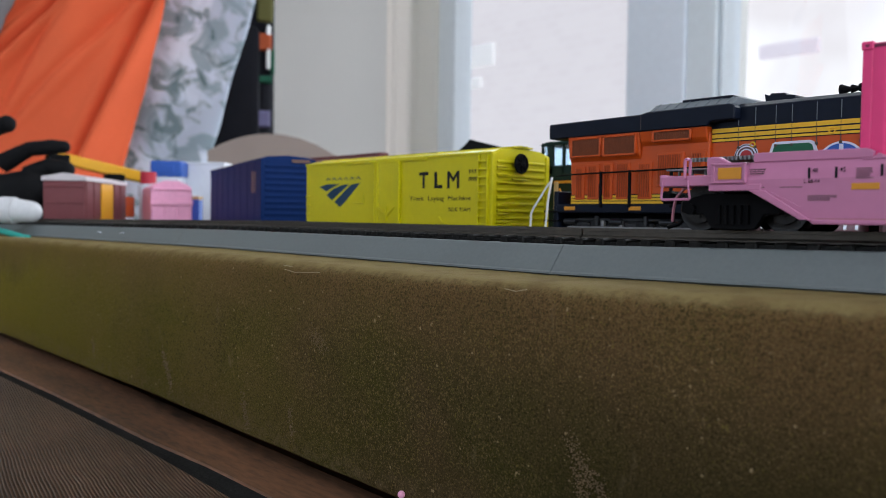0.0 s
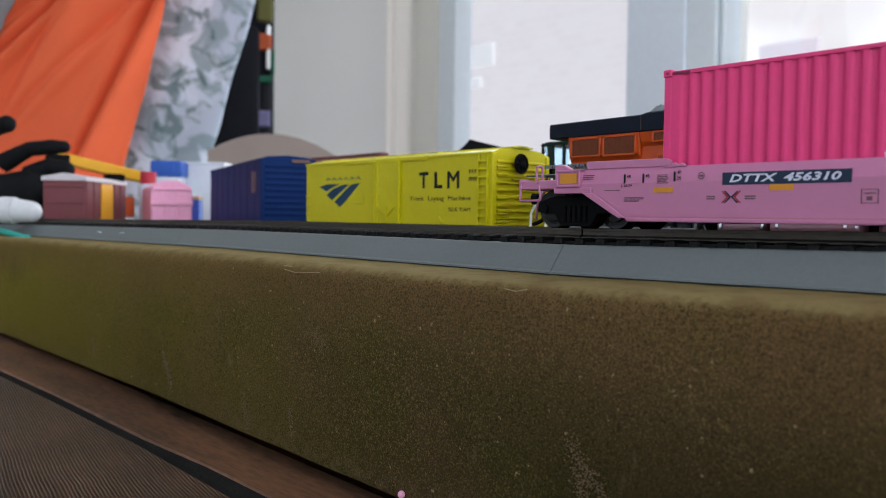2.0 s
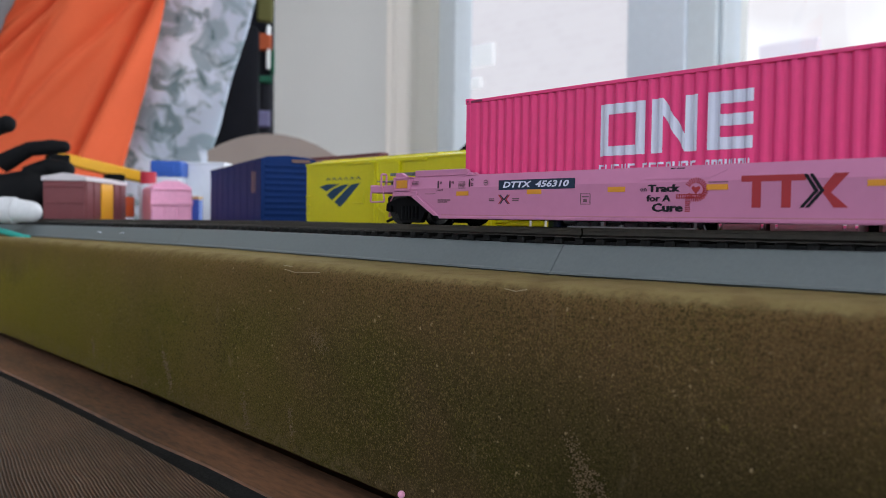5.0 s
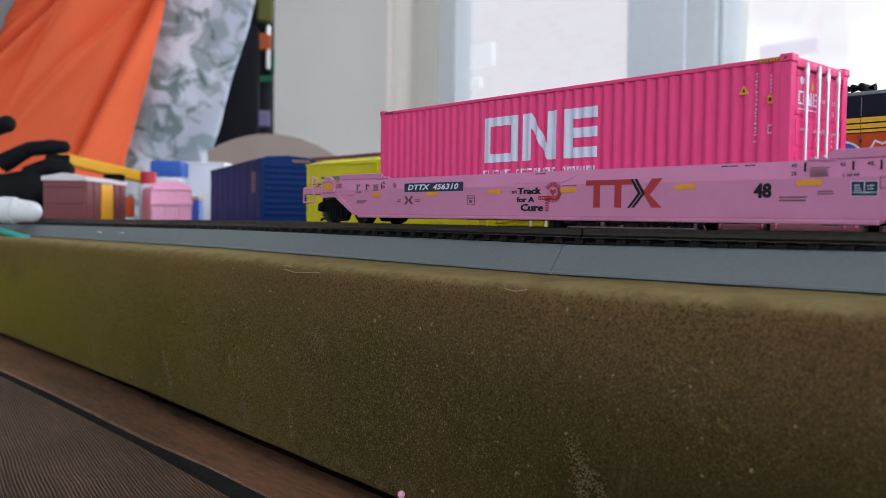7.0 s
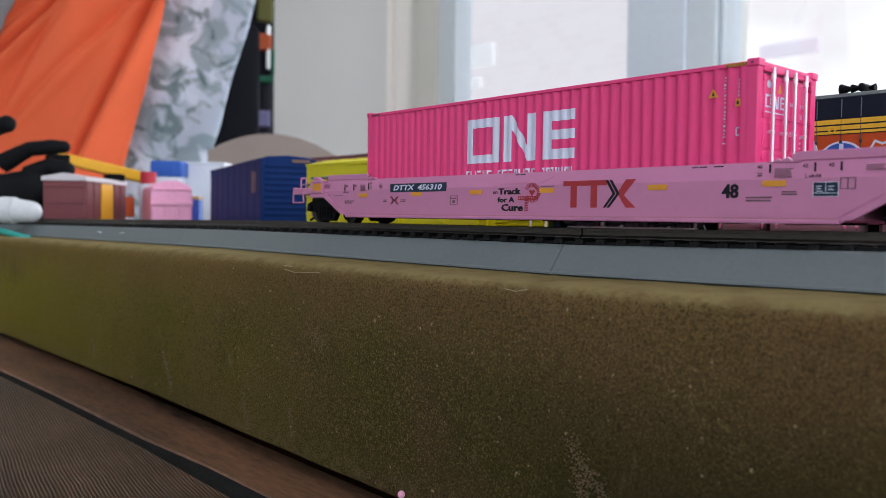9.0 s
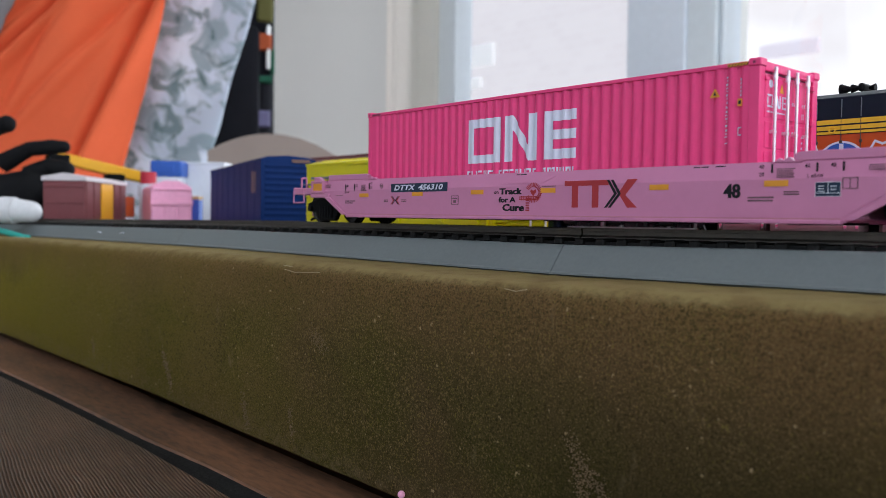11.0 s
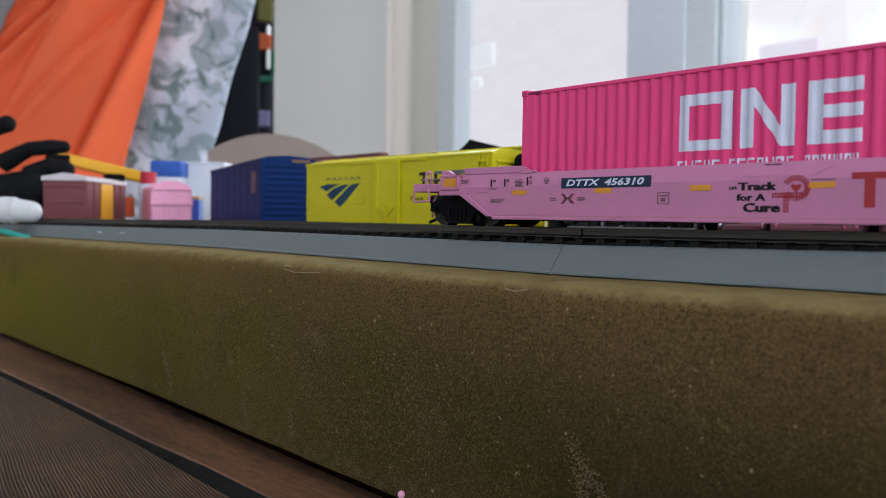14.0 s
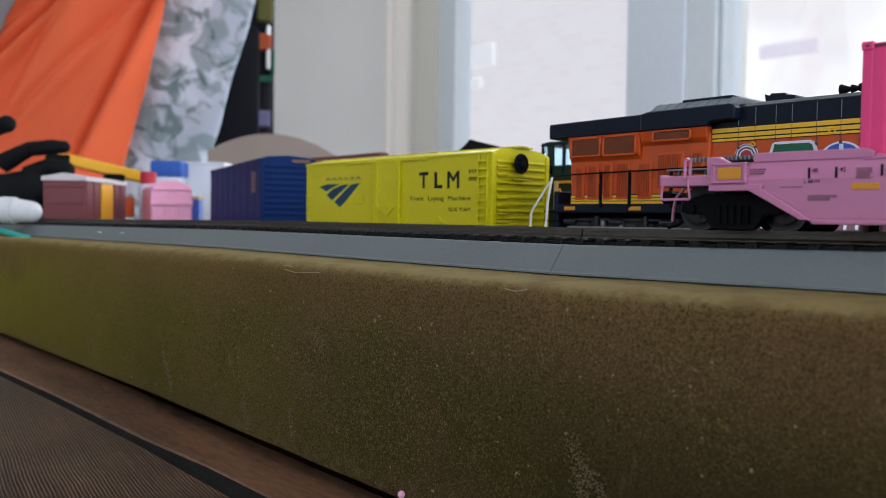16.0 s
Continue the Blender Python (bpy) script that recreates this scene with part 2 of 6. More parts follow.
def outside_mat():
    """Pale blurred brick house seen through the panes, with overcast daylight painted in as its own glow."""
    m = bpy.data.materials.new("glowing_outdoors")
    m.use_nodes = True
    nt = m.node_tree
    nt.nodes.remove(nt.nodes["Principled BSDF"])
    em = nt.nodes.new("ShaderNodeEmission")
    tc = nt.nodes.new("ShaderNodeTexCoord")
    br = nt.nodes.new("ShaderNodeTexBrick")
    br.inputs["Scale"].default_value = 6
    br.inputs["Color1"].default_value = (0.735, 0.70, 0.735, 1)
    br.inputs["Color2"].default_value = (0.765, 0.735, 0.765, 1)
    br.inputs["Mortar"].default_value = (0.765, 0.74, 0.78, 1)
    mp = nt.nodes.new("ShaderNodeMapping")
    mp.inputs["Rotation"].default_value = (radians(90), 0, 0)
    nt.links.new(tc.outputs["Object"], mp.inputs[0])
    nt.links.new(mp.outputs[0], br.inputs["Vector"])
    no = nt.nodes.new("ShaderNodeTexNoise")
    no.inputs["Scale"].default_value, no.inputs["Detail"].default_value = 1.6, 3
    nt.links.new(tc.outputs["Object"], no.inputs["Vector"])
    sep = nt.nodes.new("ShaderNodeSeparateXYZ")
    nt.links.new(tc.outputs["Object"], sep.inputs[0])
    # the glow is painted brighter from left to right
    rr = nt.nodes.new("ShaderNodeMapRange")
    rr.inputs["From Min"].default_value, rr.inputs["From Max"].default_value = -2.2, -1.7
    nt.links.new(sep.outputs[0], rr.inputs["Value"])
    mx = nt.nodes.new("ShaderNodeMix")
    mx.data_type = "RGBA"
    # overexposure painted into the glow: whiter and pinker patches
    uneven_glow = nt.nodes.new("ShaderNodeMix")
    uneven_glow.data_type = "RGBA"
    uneven_glow.inputs["A"].default_value, uneven_glow.inputs["B"].default_value = (0.90, 0.865, 0.88, 1), (1.12, 1.12, 1.13, 1)
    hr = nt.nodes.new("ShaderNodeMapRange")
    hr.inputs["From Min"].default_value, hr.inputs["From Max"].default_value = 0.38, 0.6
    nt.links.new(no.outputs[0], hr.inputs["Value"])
    nt.links.new(hr.outputs[0], uneven_glow.inputs["Factor"])
    nt.links.new(uneven_glow.outputs["Result"], mx.inputs["B"])
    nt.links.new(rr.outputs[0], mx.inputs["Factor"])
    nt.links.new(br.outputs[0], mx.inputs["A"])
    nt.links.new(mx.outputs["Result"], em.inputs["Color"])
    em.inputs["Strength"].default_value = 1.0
    nt.links.new(em.outputs[0], nt.nodes["Material Output"].inputs[0])
    return m


def glass_mat(name, tint=(1, 1, 1)):
    m = bpy.data.materials.new(name)
    m.use_nodes = True
    b = m.node_tree.nodes["Principled BSDF"]
    b.inputs["Transmission Weight"].default_value, b.inputs["Roughness"].default_value = 1.0, 0.02
    b.inputs["IOR"].default_value = 1.45
    b.inputs["Base Color"].default_value = (*tint, 1)
    return m


TIMBER, RIDGED, BLOCK, LEAF_CLOTH, OUTSIDE, GLASS = timber_mat("brown_weathered_timber", False), timber_mat("brown_ridged_timber", True), block_mat(), leaf_cloth_mat(), outside_mat(), glass_mat("window_glass")


# white that glows by itself, overexposure put into the material
GLOW_WHITE = bpy.data.materials.new("glowing_white_panel")
GLOW_WHITE.use_nodes = True
GLOW_WHITE.node_tree.nodes["Principled BSDF"].inputs["Emission Color"].default_value = (1, 1, 1, 1)
GLOW_WHITE.node_tree.nodes["Principled BSDF"].inputs["Emission Strength"].default_value = 0.45

# ---------------------------------------------------------------- building helpers
def finish(name, bm, material, smooth=False):
    bmesh.ops.recalc_face_normals(bm, faces=bm.faces)
    bmesh.ops.scale(bm, vec=(K, K, K), verts=bm.verts)
    me = bpy.data.meshes.new(name)
    bm.to_mesh(me)
    bm.free()
    me.materials.append(material)
    if smooth:
        for p in me.polygons:
            p.use_smooth = True
        me.set_sharp_from_angle(angle=radians(40))
    return me


def part(name, bm, material, parent=None, label="", smooth=False):
    ob = new(name, finish(name, bm, material, smooth))
    ob.parent = parent
    return tagged(ob, label) if label else ob


def thing(name, at, label, category, group="", turn=0):
    ob = new(name)
    ob.empty_display_size = 0.01
    ob.matrix_basis = pose(at[0] * K, at[1] * K, at[2] * K, 0, 0, turn)
    return tagged(ob, label, category, group)


def box(x0, x1, y0, y1, z0, z1, bevel=0.0, bm=None, seg=1):
    b = bmesh.new()
    bmesh.ops.create_cube(b, size=1)
    for v in b.verts:
        v.co = Vector(((x0 + x1) / 2 + v.co.x * (x1 - x0), (y0 + y1) / 2 + v.co.y * (y1 - y0), (z0 + z1) / 2 + v.co.z * (z1 - z0)))
    if bevel:
        bmesh.ops.bevel(b, geom=b.edges[:], offset=bevel, segments=seg, affect="EDGES", profile=0.5)
    return join(bm, b)


def join(bm, b):
    if bm is None:
        return b
    me = bpy.data.meshes.new("tmp")
    b.to_mesh(me)
    b.free()
    bm.from_mesh(me)
    bpy.data.meshes.remove(me)
    return bm


def prism(outline, a, b_, axis="y", bm=None, bevel=0.0):
    """Outline of (u, v) pairs, pulled from a to b along the axis: y -> (x, z), x -> (y, z), z -> (x, y)."""
    b = bmesh.new()
    put = {"y": lambda u, v, w: (u, w, v), "x": lambda u, v, w: (w, u, v), "z": lambda u, v, w: (u, v, w)}[axis]
    lo = [b.verts.new(put(u, v, a)) for u, v in outline]
    hi = [b.verts.new(put(u, v, b_)) for u, v in outline]
    b.faces.new(lo)
    b.faces.new(hi[::-1])
    n = len(outline)
    for i in range(n):
        b.faces.new((lo[i], lo[(i + 1) % n], hi[(i + 1) % n], hi[i]))
    if bevel:
        bmesh.ops.recalc_face_normals(b, faces=b.faces)
        bmesh.ops.bevel(b, geom=b.edges[:], offset=bevel, segments=1, affect="EDGES")
    return join(bm, b)


def rod(p, q, r, bm=None, n=8, r2=None):
    b = bmesh.new()
    p, q = Vector(p), Vector(q)
    d = q - p
    m = Matrix.Translation((p + q) / 2) @ d.to_track_quat("Z", "Y").to_matrix().to_4x4()
    bmesh.ops.create_cone(b, cap_ends=True, segments=n, radius1=r, radius2=r if r2 is None else r2, depth=d.length, matrix=m)
    return join(bm, b)


def wire(points, r, bm=None, n=6):
    for p, q in zip(points, points[1:]):
        bm = rod(p, q, r, bm, n)
    return bm


def lathe(profile, axis_y0, n=24, bm=None):
    """(y, radius) pairs turned round the y axis through the origin."""
    b = bmesh.new()
    rings = []
    for y, r in profile:
        rings.append([b.verts.new((r * math.cos(2 * math.pi * i / n), axis_y0 + y, r * math.sin(2 * math.pi * i / n))) for i in range(n)])
    for a, c in zip(rings, rings[1:]):
        for i in range(n):
            b.faces.new((a[i], a[(i + 1) % n], c[(i + 1) % n], c[i]))
    b.faces.new(rings[0])
    b.faces.new(rings[-1][::-1])
    return join(bm, b)


def text_mesh(name, words, x, z, size, material, parent, y=0.0, width=None, shear=0.0, facing="-y", bold=0.0):
    """Printed words that lie on an upright face, with the lower left corner at (x, z) in the parent's millimetres."""
    cu = bpy.data.curves.new(name, "FONT")
    cu.body, cu.size, cu.shear, cu.offset = words, 1.0, shear, bold
    cu.resolution_u = 2
    tmp = bpy.data.objects.new(name, cu)
    me = bpy.data.meshes.new_from_object(tmp)
    bpy.data.objects.remove(tmp)
    xs, ys = [v.co.x for v in me.vertices], [v.co.y for v in me.vertices]
    x0, y0, w, h = min(xs), min(ys), max(xs) - min(xs), max(ys) - min(ys)
    sz = size / h
    sx = width / w if width else sz
    for v in me.vertices:
        u, t = (v.co.x - x0) * sx, (v.co.y - y0) * sz
        v.co = Vector((x + u, y, z + t)) * K if facing == "-y" else Vector((y, x + u, z + t)) * K
    me.materials.append(material)
    ob = new(name, me)
    ob.parent = parent
    return ob


def bars(x0, x1, z0, z1, rows, y, bm=None, gap=0.45, seed=1):
    """Rows of plain bars in place of tiny writing."""
    rnd = random.Random(seed)
    h = (z1 - z0) / rows
    for i in range(rows):
        end = x1 - rnd.random() * 0.25 * (x1 - x0)
        bm = box(x0, end, y - 0.03, y, z0 + i * h, z0 + i * h + h * (1 - gap), 0, bm)
    return bm


# ---------------------------------------------------------------- structure: room
def lift(x):
    """The loosely laid board and track dip towards the far end and climb a little near the lens."""
    a = max(0.0, (-x - 240) / 370) ** 1.0 * -3.0
    b = max(0.0, (x + 55) / 77) * 0.7
    return a + min(b, 0.9)


def bed_lift(x):
    """The roadbed and board climb a touch more than the rails near the lens."""
    return lift(x) + min(max(0.0, (x + 55) / 77) * 0.55, 0.8)


def wall_with_openings(name, axis, at, thick, u0, u1, z0, z1, holes, material):
    """Upright wall in strips round rectangular holes (u0, u1, z0, z1)."""
    bm = None
    cuts = sorted({u0, u1, *(h[0] for h in holes), *(h[1] for h in holes)})
    for a, b in zip(cuts, cuts[1:]):
        spans = [(h[2], h[3]) for h in holes if h[0] <= a and h[1] >= b]
        z = z0
        for lo, hi in sorted(spans) + [(z1, z1)]:
            if lo > z:
                if axis == "y":
                    bm = box(a, b, at, at + thick, z, lo, 0, bm)
                else:
                    bm = box(at, at + thick, a, b, z, lo, 0, bm)
            z = max(z, hi)
    return tagged(part(name, bm, material), kind="structure")


FZ, CZ = -820, 1650
# the third opening is added, unseen, to light the curtains from behind
WIN = [(-1805, -1090, -60, 1350), (-870, 420, -60, 1350), (-3140, -1860, -60, 1350)]
tagged(part("floor", box(-3700, 2100, -2100, 1700, FZ - 60, FZ), FLOOR_WOOD), kind="structure", label="brown wooden floor")
tagged(part("ceiling", box(-3700, 2100, -2100, 1700, CZ, CZ + 60), CEILING_PAINT), kind="structure", label="plain white ceiling")
wall_with_openings("wall_north", "y", 1500, 110, -3600, 2000, FZ, CZ, WIN, WALL_PAINT)["label"] = "pale grey wall with two tall windows"
wall_with_openings("wall_south", "y", -2110, 110, -3600, 2000, FZ, CZ, [(-2000, 1000, 150, 1550)], WALL_PAINT)["label"] = "pale wall with a wide window"
wall_with_openings("wall_west", "x", -3710, 110, -2100, 1610, FZ, CZ, [], WALL_PAINT)["label"] = "plain pale grey wall"
wall_with_openings("wall_east", "x", 2000, 110, -2100, 1610, FZ, CZ, [(-1400, 1000, 150, 1550)], WALL_PAINT)["label"] = "pale wall with a wide window"

tagged(part("backdrop", box(-9000, 3000, 3000, 3020, -1500, 4500), OUTSIDE), kind="structure", label="glowing backdrop painted as an overexposed pale brick house outdoors")

# emissive panels stand in for overexposed blobs and a lilac patch outdoors
_far = thing("glow_panels", (0, 0, 0), "glowing panels for overexposed white blobs on the house outdoors", "house fixture")
part("panel", box(-3249, -3048, 2960, 2990, 830, 945, 5), GLOW_WHITE, _far)
part("panel", box(-3223, -3140, 2960, 2990, 716, 772, 5), GLOW_WHITE, _far)
PALE_LILAC = bpy.data.materials.new("glowing_lilac_panel")
PALE_LILAC.use_nodes = True
PALE_LILAC.node_tree.nodes["Principled BSDF"].inputs["Base Color"].default_value = (0.4, 0.38, 0.42, 1)
PALE_LILAC.node_tree.nodes["Principled BSDF"].inputs["Emission Color"].default_value = (0.62, 0.58, 0.64, 1)
PALE_LILAC.node_tree.nodes["Principled BSDF"].inputs["Emission Strength"].default_value = 0.9
part("panel", box(-1545, -1308, 2960, 2990, 650, 706, 5), PALE_LILAC, _far, "glowing hazy lilac panel")


def window(name, x0, x1, z0, z1):
    w = thing(name, (0, 0, 0), "blue-grey framed window with bright daylight behind", "window")
    tagged(w, kind="structure")
    fl, fr = (74, 22) if -2000 < x0 < -1000 else (12, 60)
    part("pane", prism([(x0, z0), (x1, z0), (x1, z1), (x0, z1)], 1530, 1531, "y"), GLASS, w).visible_shadow = False
    bm = box(x0, x0 + fl, 1488, 1560, z0, z1, 3)
    bm = box(x1 - fr, x1, 1488, 1560, z0, z1, 3, bm)
    bm = box(x0 + fl, x1 - fr, 1490, 1558, z0, z0 + 55, 3, bm)
    bm = box(x0 + fl, x1 - fr, 1490, 1558, z1 - 55, z1, 3, bm)
    part("window_frame", bm, FRAME_PAINT, w)
    return w


for i, h in enumerate(WIN):
    window("window_%d" % (i + 1), *h)

tagged(part("trim", box(-1103, -945, 1470, 1500, FZ, CZ, 3), POST_PAINT), kind="structure", label="blue-grey window post")
tagged(part("trim", box(-945, -872, 1476, 1500, FZ, CZ, 3), FRAME_PAINT), kind="structure", label="pale blue-grey window casing")


def curtain(x0, x1, material, label, folds, seed):
    """Sheer curtain hanging straight in shallow pleats before the window; added to brighten the wall."""
    bm = bmesh.new()
    prev = None
    n = 90
    for i in range(n + 1):
        u = i / n
        x = x0 + (x1 - x0) * u
        y = 1455 + 7 * math.sin(u * folds * 2 * math.pi + seed) + 6 * noise.noise(Vector((u * 5, seed, 0)))
        pair = (bm.verts.new((x, y, -700)), bm.verts.new((x, y, 1500)))
        if prev:
            bm.faces.new((prev[0], pair[0], pair[1], prev[1]))
        prev = pair
    ob = new("curtain", finish("curtain", bm, material, True))
    return tagged(ob, label, "curtain", "curtains")


def curtain_mat(name, base, share):
    m = mat(name, base, 0.9, vary=0.04, grain=300, blotch=2, bump=0.05)
    nt = m.node_tree
    tr = nt.nodes.new("ShaderNodeBsdfTranslucent")
    tr.inputs["Color"].default_value = (*base, 1)
    mx = nt.nodes.new("ShaderNodeMixShader")
    mx.inputs[0].default_value = share
    nt.links.new(nt.nodes["Principled BSDF"].outputs[0], mx.inputs[1])
    nt.links.new(tr.outputs[0], mx.inputs[2])
    nt.links.new(mx.outputs[0], nt.nodes["Material Output"].inputs[0])
    return m


# backlit cloth added over the wall to lift its brightness
curtain(-2030, -1768, curtain_mat("cream_sheer_cloth", (0.97, 0.93, 0.87), 0.76), "backlit cream sheer curtain added to brighten the wall", 2.5, 0.3)
curtain(-3180, -2018, curtain_mat("pale_grey_sheer_cloth", (0.79, 0.80, 0.78), 0.60), "backlit pale grey sheer curtain added to brighten the wall", 2.2, 1.8)
curtain_rod = thing("curtain_rod", (0, 0, 0), "slim metal curtain rod fixed to the wall", "curtain rod")
part("rod", rod((-3220, 1455, 1505), (-1780, 1455, 1505), 9, None, 12), STEEL, curtain_rod, smooth=True)
for _x in (-3200, -1800):
    part("bracket", box(_x, _x + 14, 1455, 1500, 1490, 1520, 2), STEEL, curtain_rod)

# ---------------------------------------------------------------- table, board, track
def plank(near, far, round_by=1.6):
    """A long board; near and far are its edges as (x, y) pairs from end to end."""
    return prism(list(near) + list(reversed(far)), -106, -78, "z", bevel=round_by)


def straight(y):
    return [(-1500, y), (700, y)]


table = thing("timber_table", (0, 0, 0), "dark stained timber table of wide ridged planks", "table")
# the two planks before the board part in a wide, uneven groove; a slate-dark strip paints its shade
JOINT_NEAR = [(-1500, -66), (-620, -65), (-358, -63.4), (-283, -60.3), (-198, -58.0), (-110, -58.4), (700, -59)]
JOINT_FAR = [(-1500, -61), (-620, -61), (-375, -59.6), (-299, -55.6), (-206, -53.4), (-160, -50.6), (-110, -49.8), (700, -49.5)]
part("plank", plank(straight(-155), JOINT_NEAR, 0.5), RIDGED, table, smooth=True)
part("plank", plank(JOINT_FAR, straight(-24.6), 0.7), TIMBER, table, smooth=True)
for y0, y1 in ((-342, -250), (-247, -159), (12, 68), (72, 162), (166, 256), (260, 350), (354, 444), (448, 506)):
    part("plank", plank(straight(y0), straight(y1)), RIDGED if y0 < -60 else TIMBER, table, smooth=True)
part("groove_shade", prism([(-66, -88), (-66, -78.9), (-61, -78.6), (-55, -78.8), (-49, -78.5), (-49, -88)], -1490, 690, "x"), SLATE, table, "dark slate strip standing in for the groove's shade")
part("frame", box(-1480, 680, -330, 490, -150, -106.5, 3), TIMBER, table)
for x in (-1440, 620):
    for y in (-310, 450):
        part("leg", box(x, x + 60, y, y + 60, FZ, -151, 4), TIMBER, table)


def long_strip(name, section, x0, x1, material, parent, step=12.0, label="", smooth=True, wob=0.0, dips=1.0):
    """A section of (y, z) pairs laid along x that follows the dips of the board."""
    bm = bmesh.new()
    xs = [x0 + i * (x1 - x0) / max(1, round((x1 - x0) / step)) for i in range(max(1, round((x1 - x0) / step)) + 1)]
    rings = []
    for x in xs:
        rings.append([bm.verts.new((x, y + wob * noise.noise(Vector((x * 0.03, y, 0))), z + dips * (lift(x) if name == "rail" else bed_lift(x)) + wob * 0.5 * noise.noise(Vector((x * 0.05, y + 9, 4))))) for y, z in section])
    n = len(section)
    for a, b in zip(rings, rings[1:]):
        for i in range(n):
            bm.faces.new((a[i], b[i], b[(i + 1) % n], a[(i + 1) % n]))
    bm.faces.new(rings[0])
    bm.faces.new(rings[-1][::-1])
    return part(name, bm, material, parent, label, smooth)


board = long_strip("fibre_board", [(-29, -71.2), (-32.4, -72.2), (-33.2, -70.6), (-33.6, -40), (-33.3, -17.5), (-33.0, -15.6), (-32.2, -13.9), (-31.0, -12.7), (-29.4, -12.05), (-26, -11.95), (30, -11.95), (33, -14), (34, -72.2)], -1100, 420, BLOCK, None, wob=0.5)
for _x in (-1050, -700, -350, 0, 350):
    part("batten", box(_x, _x + 40, -20, 30, -78, -71.0, 0.5), TIMBER, board)
tagged(board, "thick olive-brown fibreboard block under the near track", "board")
for _p in ([(-141.3, -34.4, -14.4), (-135, -34.6, -15.0), (-128, -34.3, -14.6), (-121.6, -34.4, -14.2)], [(-47, -33.6, -13.6), (-43, -34.2, -13.9), (-40, -33.8, -13.3)], [(-143, -33.8, -13.2), (-137, -34.2, -13.4)]):
    part("loose_fibre", wire([(x, y, z + lift(x)) for x, y, z in _p], 0.11, None, 5), PALE_FIBRE, board, "pale loose fibre")
bead = thing("pink_bead", (-82.4, -34.3, -71.0), "tiny pink bead stuck to the lower edge of the board", "bead")
_b = bmesh.new()
bmesh.ops.create_uvsphere(_b, u_segments=14, v_segments=10, radius=1.0, matrix=Matrix.Translation((0, 0, 1.0)))
part("ball", _b, CANDY, bead, smooth=True)
rnd = random.Random(11)
for (xa, za), (xb, zb), n, wide in (((-28, -44), (-17, -56), 90, 2.2), ((-25, -50), (-22, -62), 60, 1.6), ((-127, -33), (-119, -37), 45, 1.6), ((-318, -57), (-316, -64), 30, 1.0), ((-236, -52), (-227, -66), 50, 1.0), ((-170, -60), (-166, -69), 30, 0.9), ((-140, -58), (-138, -66), 26, 0.8)):
    bm = None
    for _i in range(n * 4):
        u = rnd.random()
        x, z, r = xa + (xb - xa) * u + rnd.gauss(0, 0.5 + wide * 0.4), za + (zb - za) * u + rnd.gauss(0, 1.5), rnd.uniform(0.03, 0.11)
        ys = -33.55 + 0.5 * noise.noise(Vector((x * 0.03, -33.6, 0)))
        bm = box(x - r, x + r * rnd.uniform(0.6, 1.4), ys - 0.16, ys + 0.5, z + lift(x) - r, z + lift(x) + r * rnd.uniform(0.6, 2.0), 0, bm)
    tagged(part("dried_splash", bm, SPLASH, board, "pale dried splash"), kind="stuff")
for x in (-390, -357):
    part("glue_fleck", box(x, x + 2.6, -6.4, -4.6, -7.5 + lift(x), -7.0 + lift(x), 0.2), CARD, board)
back_board = part("back_board", box(-1250, 420, 38, 330, -78, -15, 1.5), BLOCK)
tagged(back_board, "wide low brown fibreboard under the back tracks", "board")

PITCH_TIE = 6.7


def track_length(name, x0, x1, yc, zr, bed):
    """One length of sectional track: roadbed, two rails, ties."""
    t = thing(name, (0, 0, 0), "black-tied model track on a grey plastic roadbed" if bed else "black-tied model track laid flat", "model track", "track lengths")
    if bed:
        long_strip("roadbed", [(yc - 21.0, -12.1), (yc - 22.1, -11.55), (yc - 21.9, -11.1), (yc - 21.4, -10.8), (yc - 16.7, -4.5), (yc - 16.2, -4.2), (yc + 16.2, -4.2), (yc + 16.7, -4.5), (yc + 22, -12.1)], x0 + 0.12, x1 - 0.12, BED, t, smooth=False)
        # black strip laid between the ties as their shade on the bed
        long_strip("tie_gap_shade", [(yc - 13.9, -4.4), (yc - 13.9, -3.4), (yc + 13.9, -3.4), (yc + 13.9, -4.4)], x0, x1, TIE, t, smooth=False)
    for s in (-1, 1):
        y = yc + s * 8.6
        long_strip("rail", [(y - 1.1, -2.6), (y - 1.1, -2.2), (y - 0.35, -1.7), (y - 0.35, -0.7), (y - 0.45, -0.6), (y - 0.45, 0), (y + 0.45, 0), (y + 0.45, -0.6), (y + 0.35, -0.7), (y + 0.35, -1.7), (y + 1.1, -2.2), (y + 1.1, -2.6)], x0 + 0.3, x1 - 0.3, RAIL, t, smooth=False, dips=1.0 if bed else 0.0)
    if zr:
        for c in t.children:
            c.location.z = zr * K
    return t


def ties(t, x0, x1, yc, zr):
    """Ties shared out as parts of their track length."""
    me = finish("tie", box(-1.35, 1.35, -15.0, 15.0, -4.3, -2.4, 0.4), TIE)
    x = x0 + PITCH_TIE / 2
    while x < x1:
        o = new("tie", me)
        o.parent = t
        o.location = (x * K, yc * K, (lift(x) * (zr == 0) + zr) * K)
        o.rotation_euler = (0, 0, radians(random.uniform(-0.6, 0.6)))
        x += PITCH_TIE


# ---------------------------------------------------------------- the moving well car
XC = 76.2
TC = -26.9
LEVER = [(-41.6, 8, 10.6), (-43.4, 8, 10.2), (-45.6, 8, 7.8), (-46.2, 8, 5.0), (-46.4, 8, 2.2)]
HOSE = [(-41.0, 8, 6.4), (-42.0, 8, 4.6), (-44.4, 8, 1.8), (-47.6, 8, 0.8)]


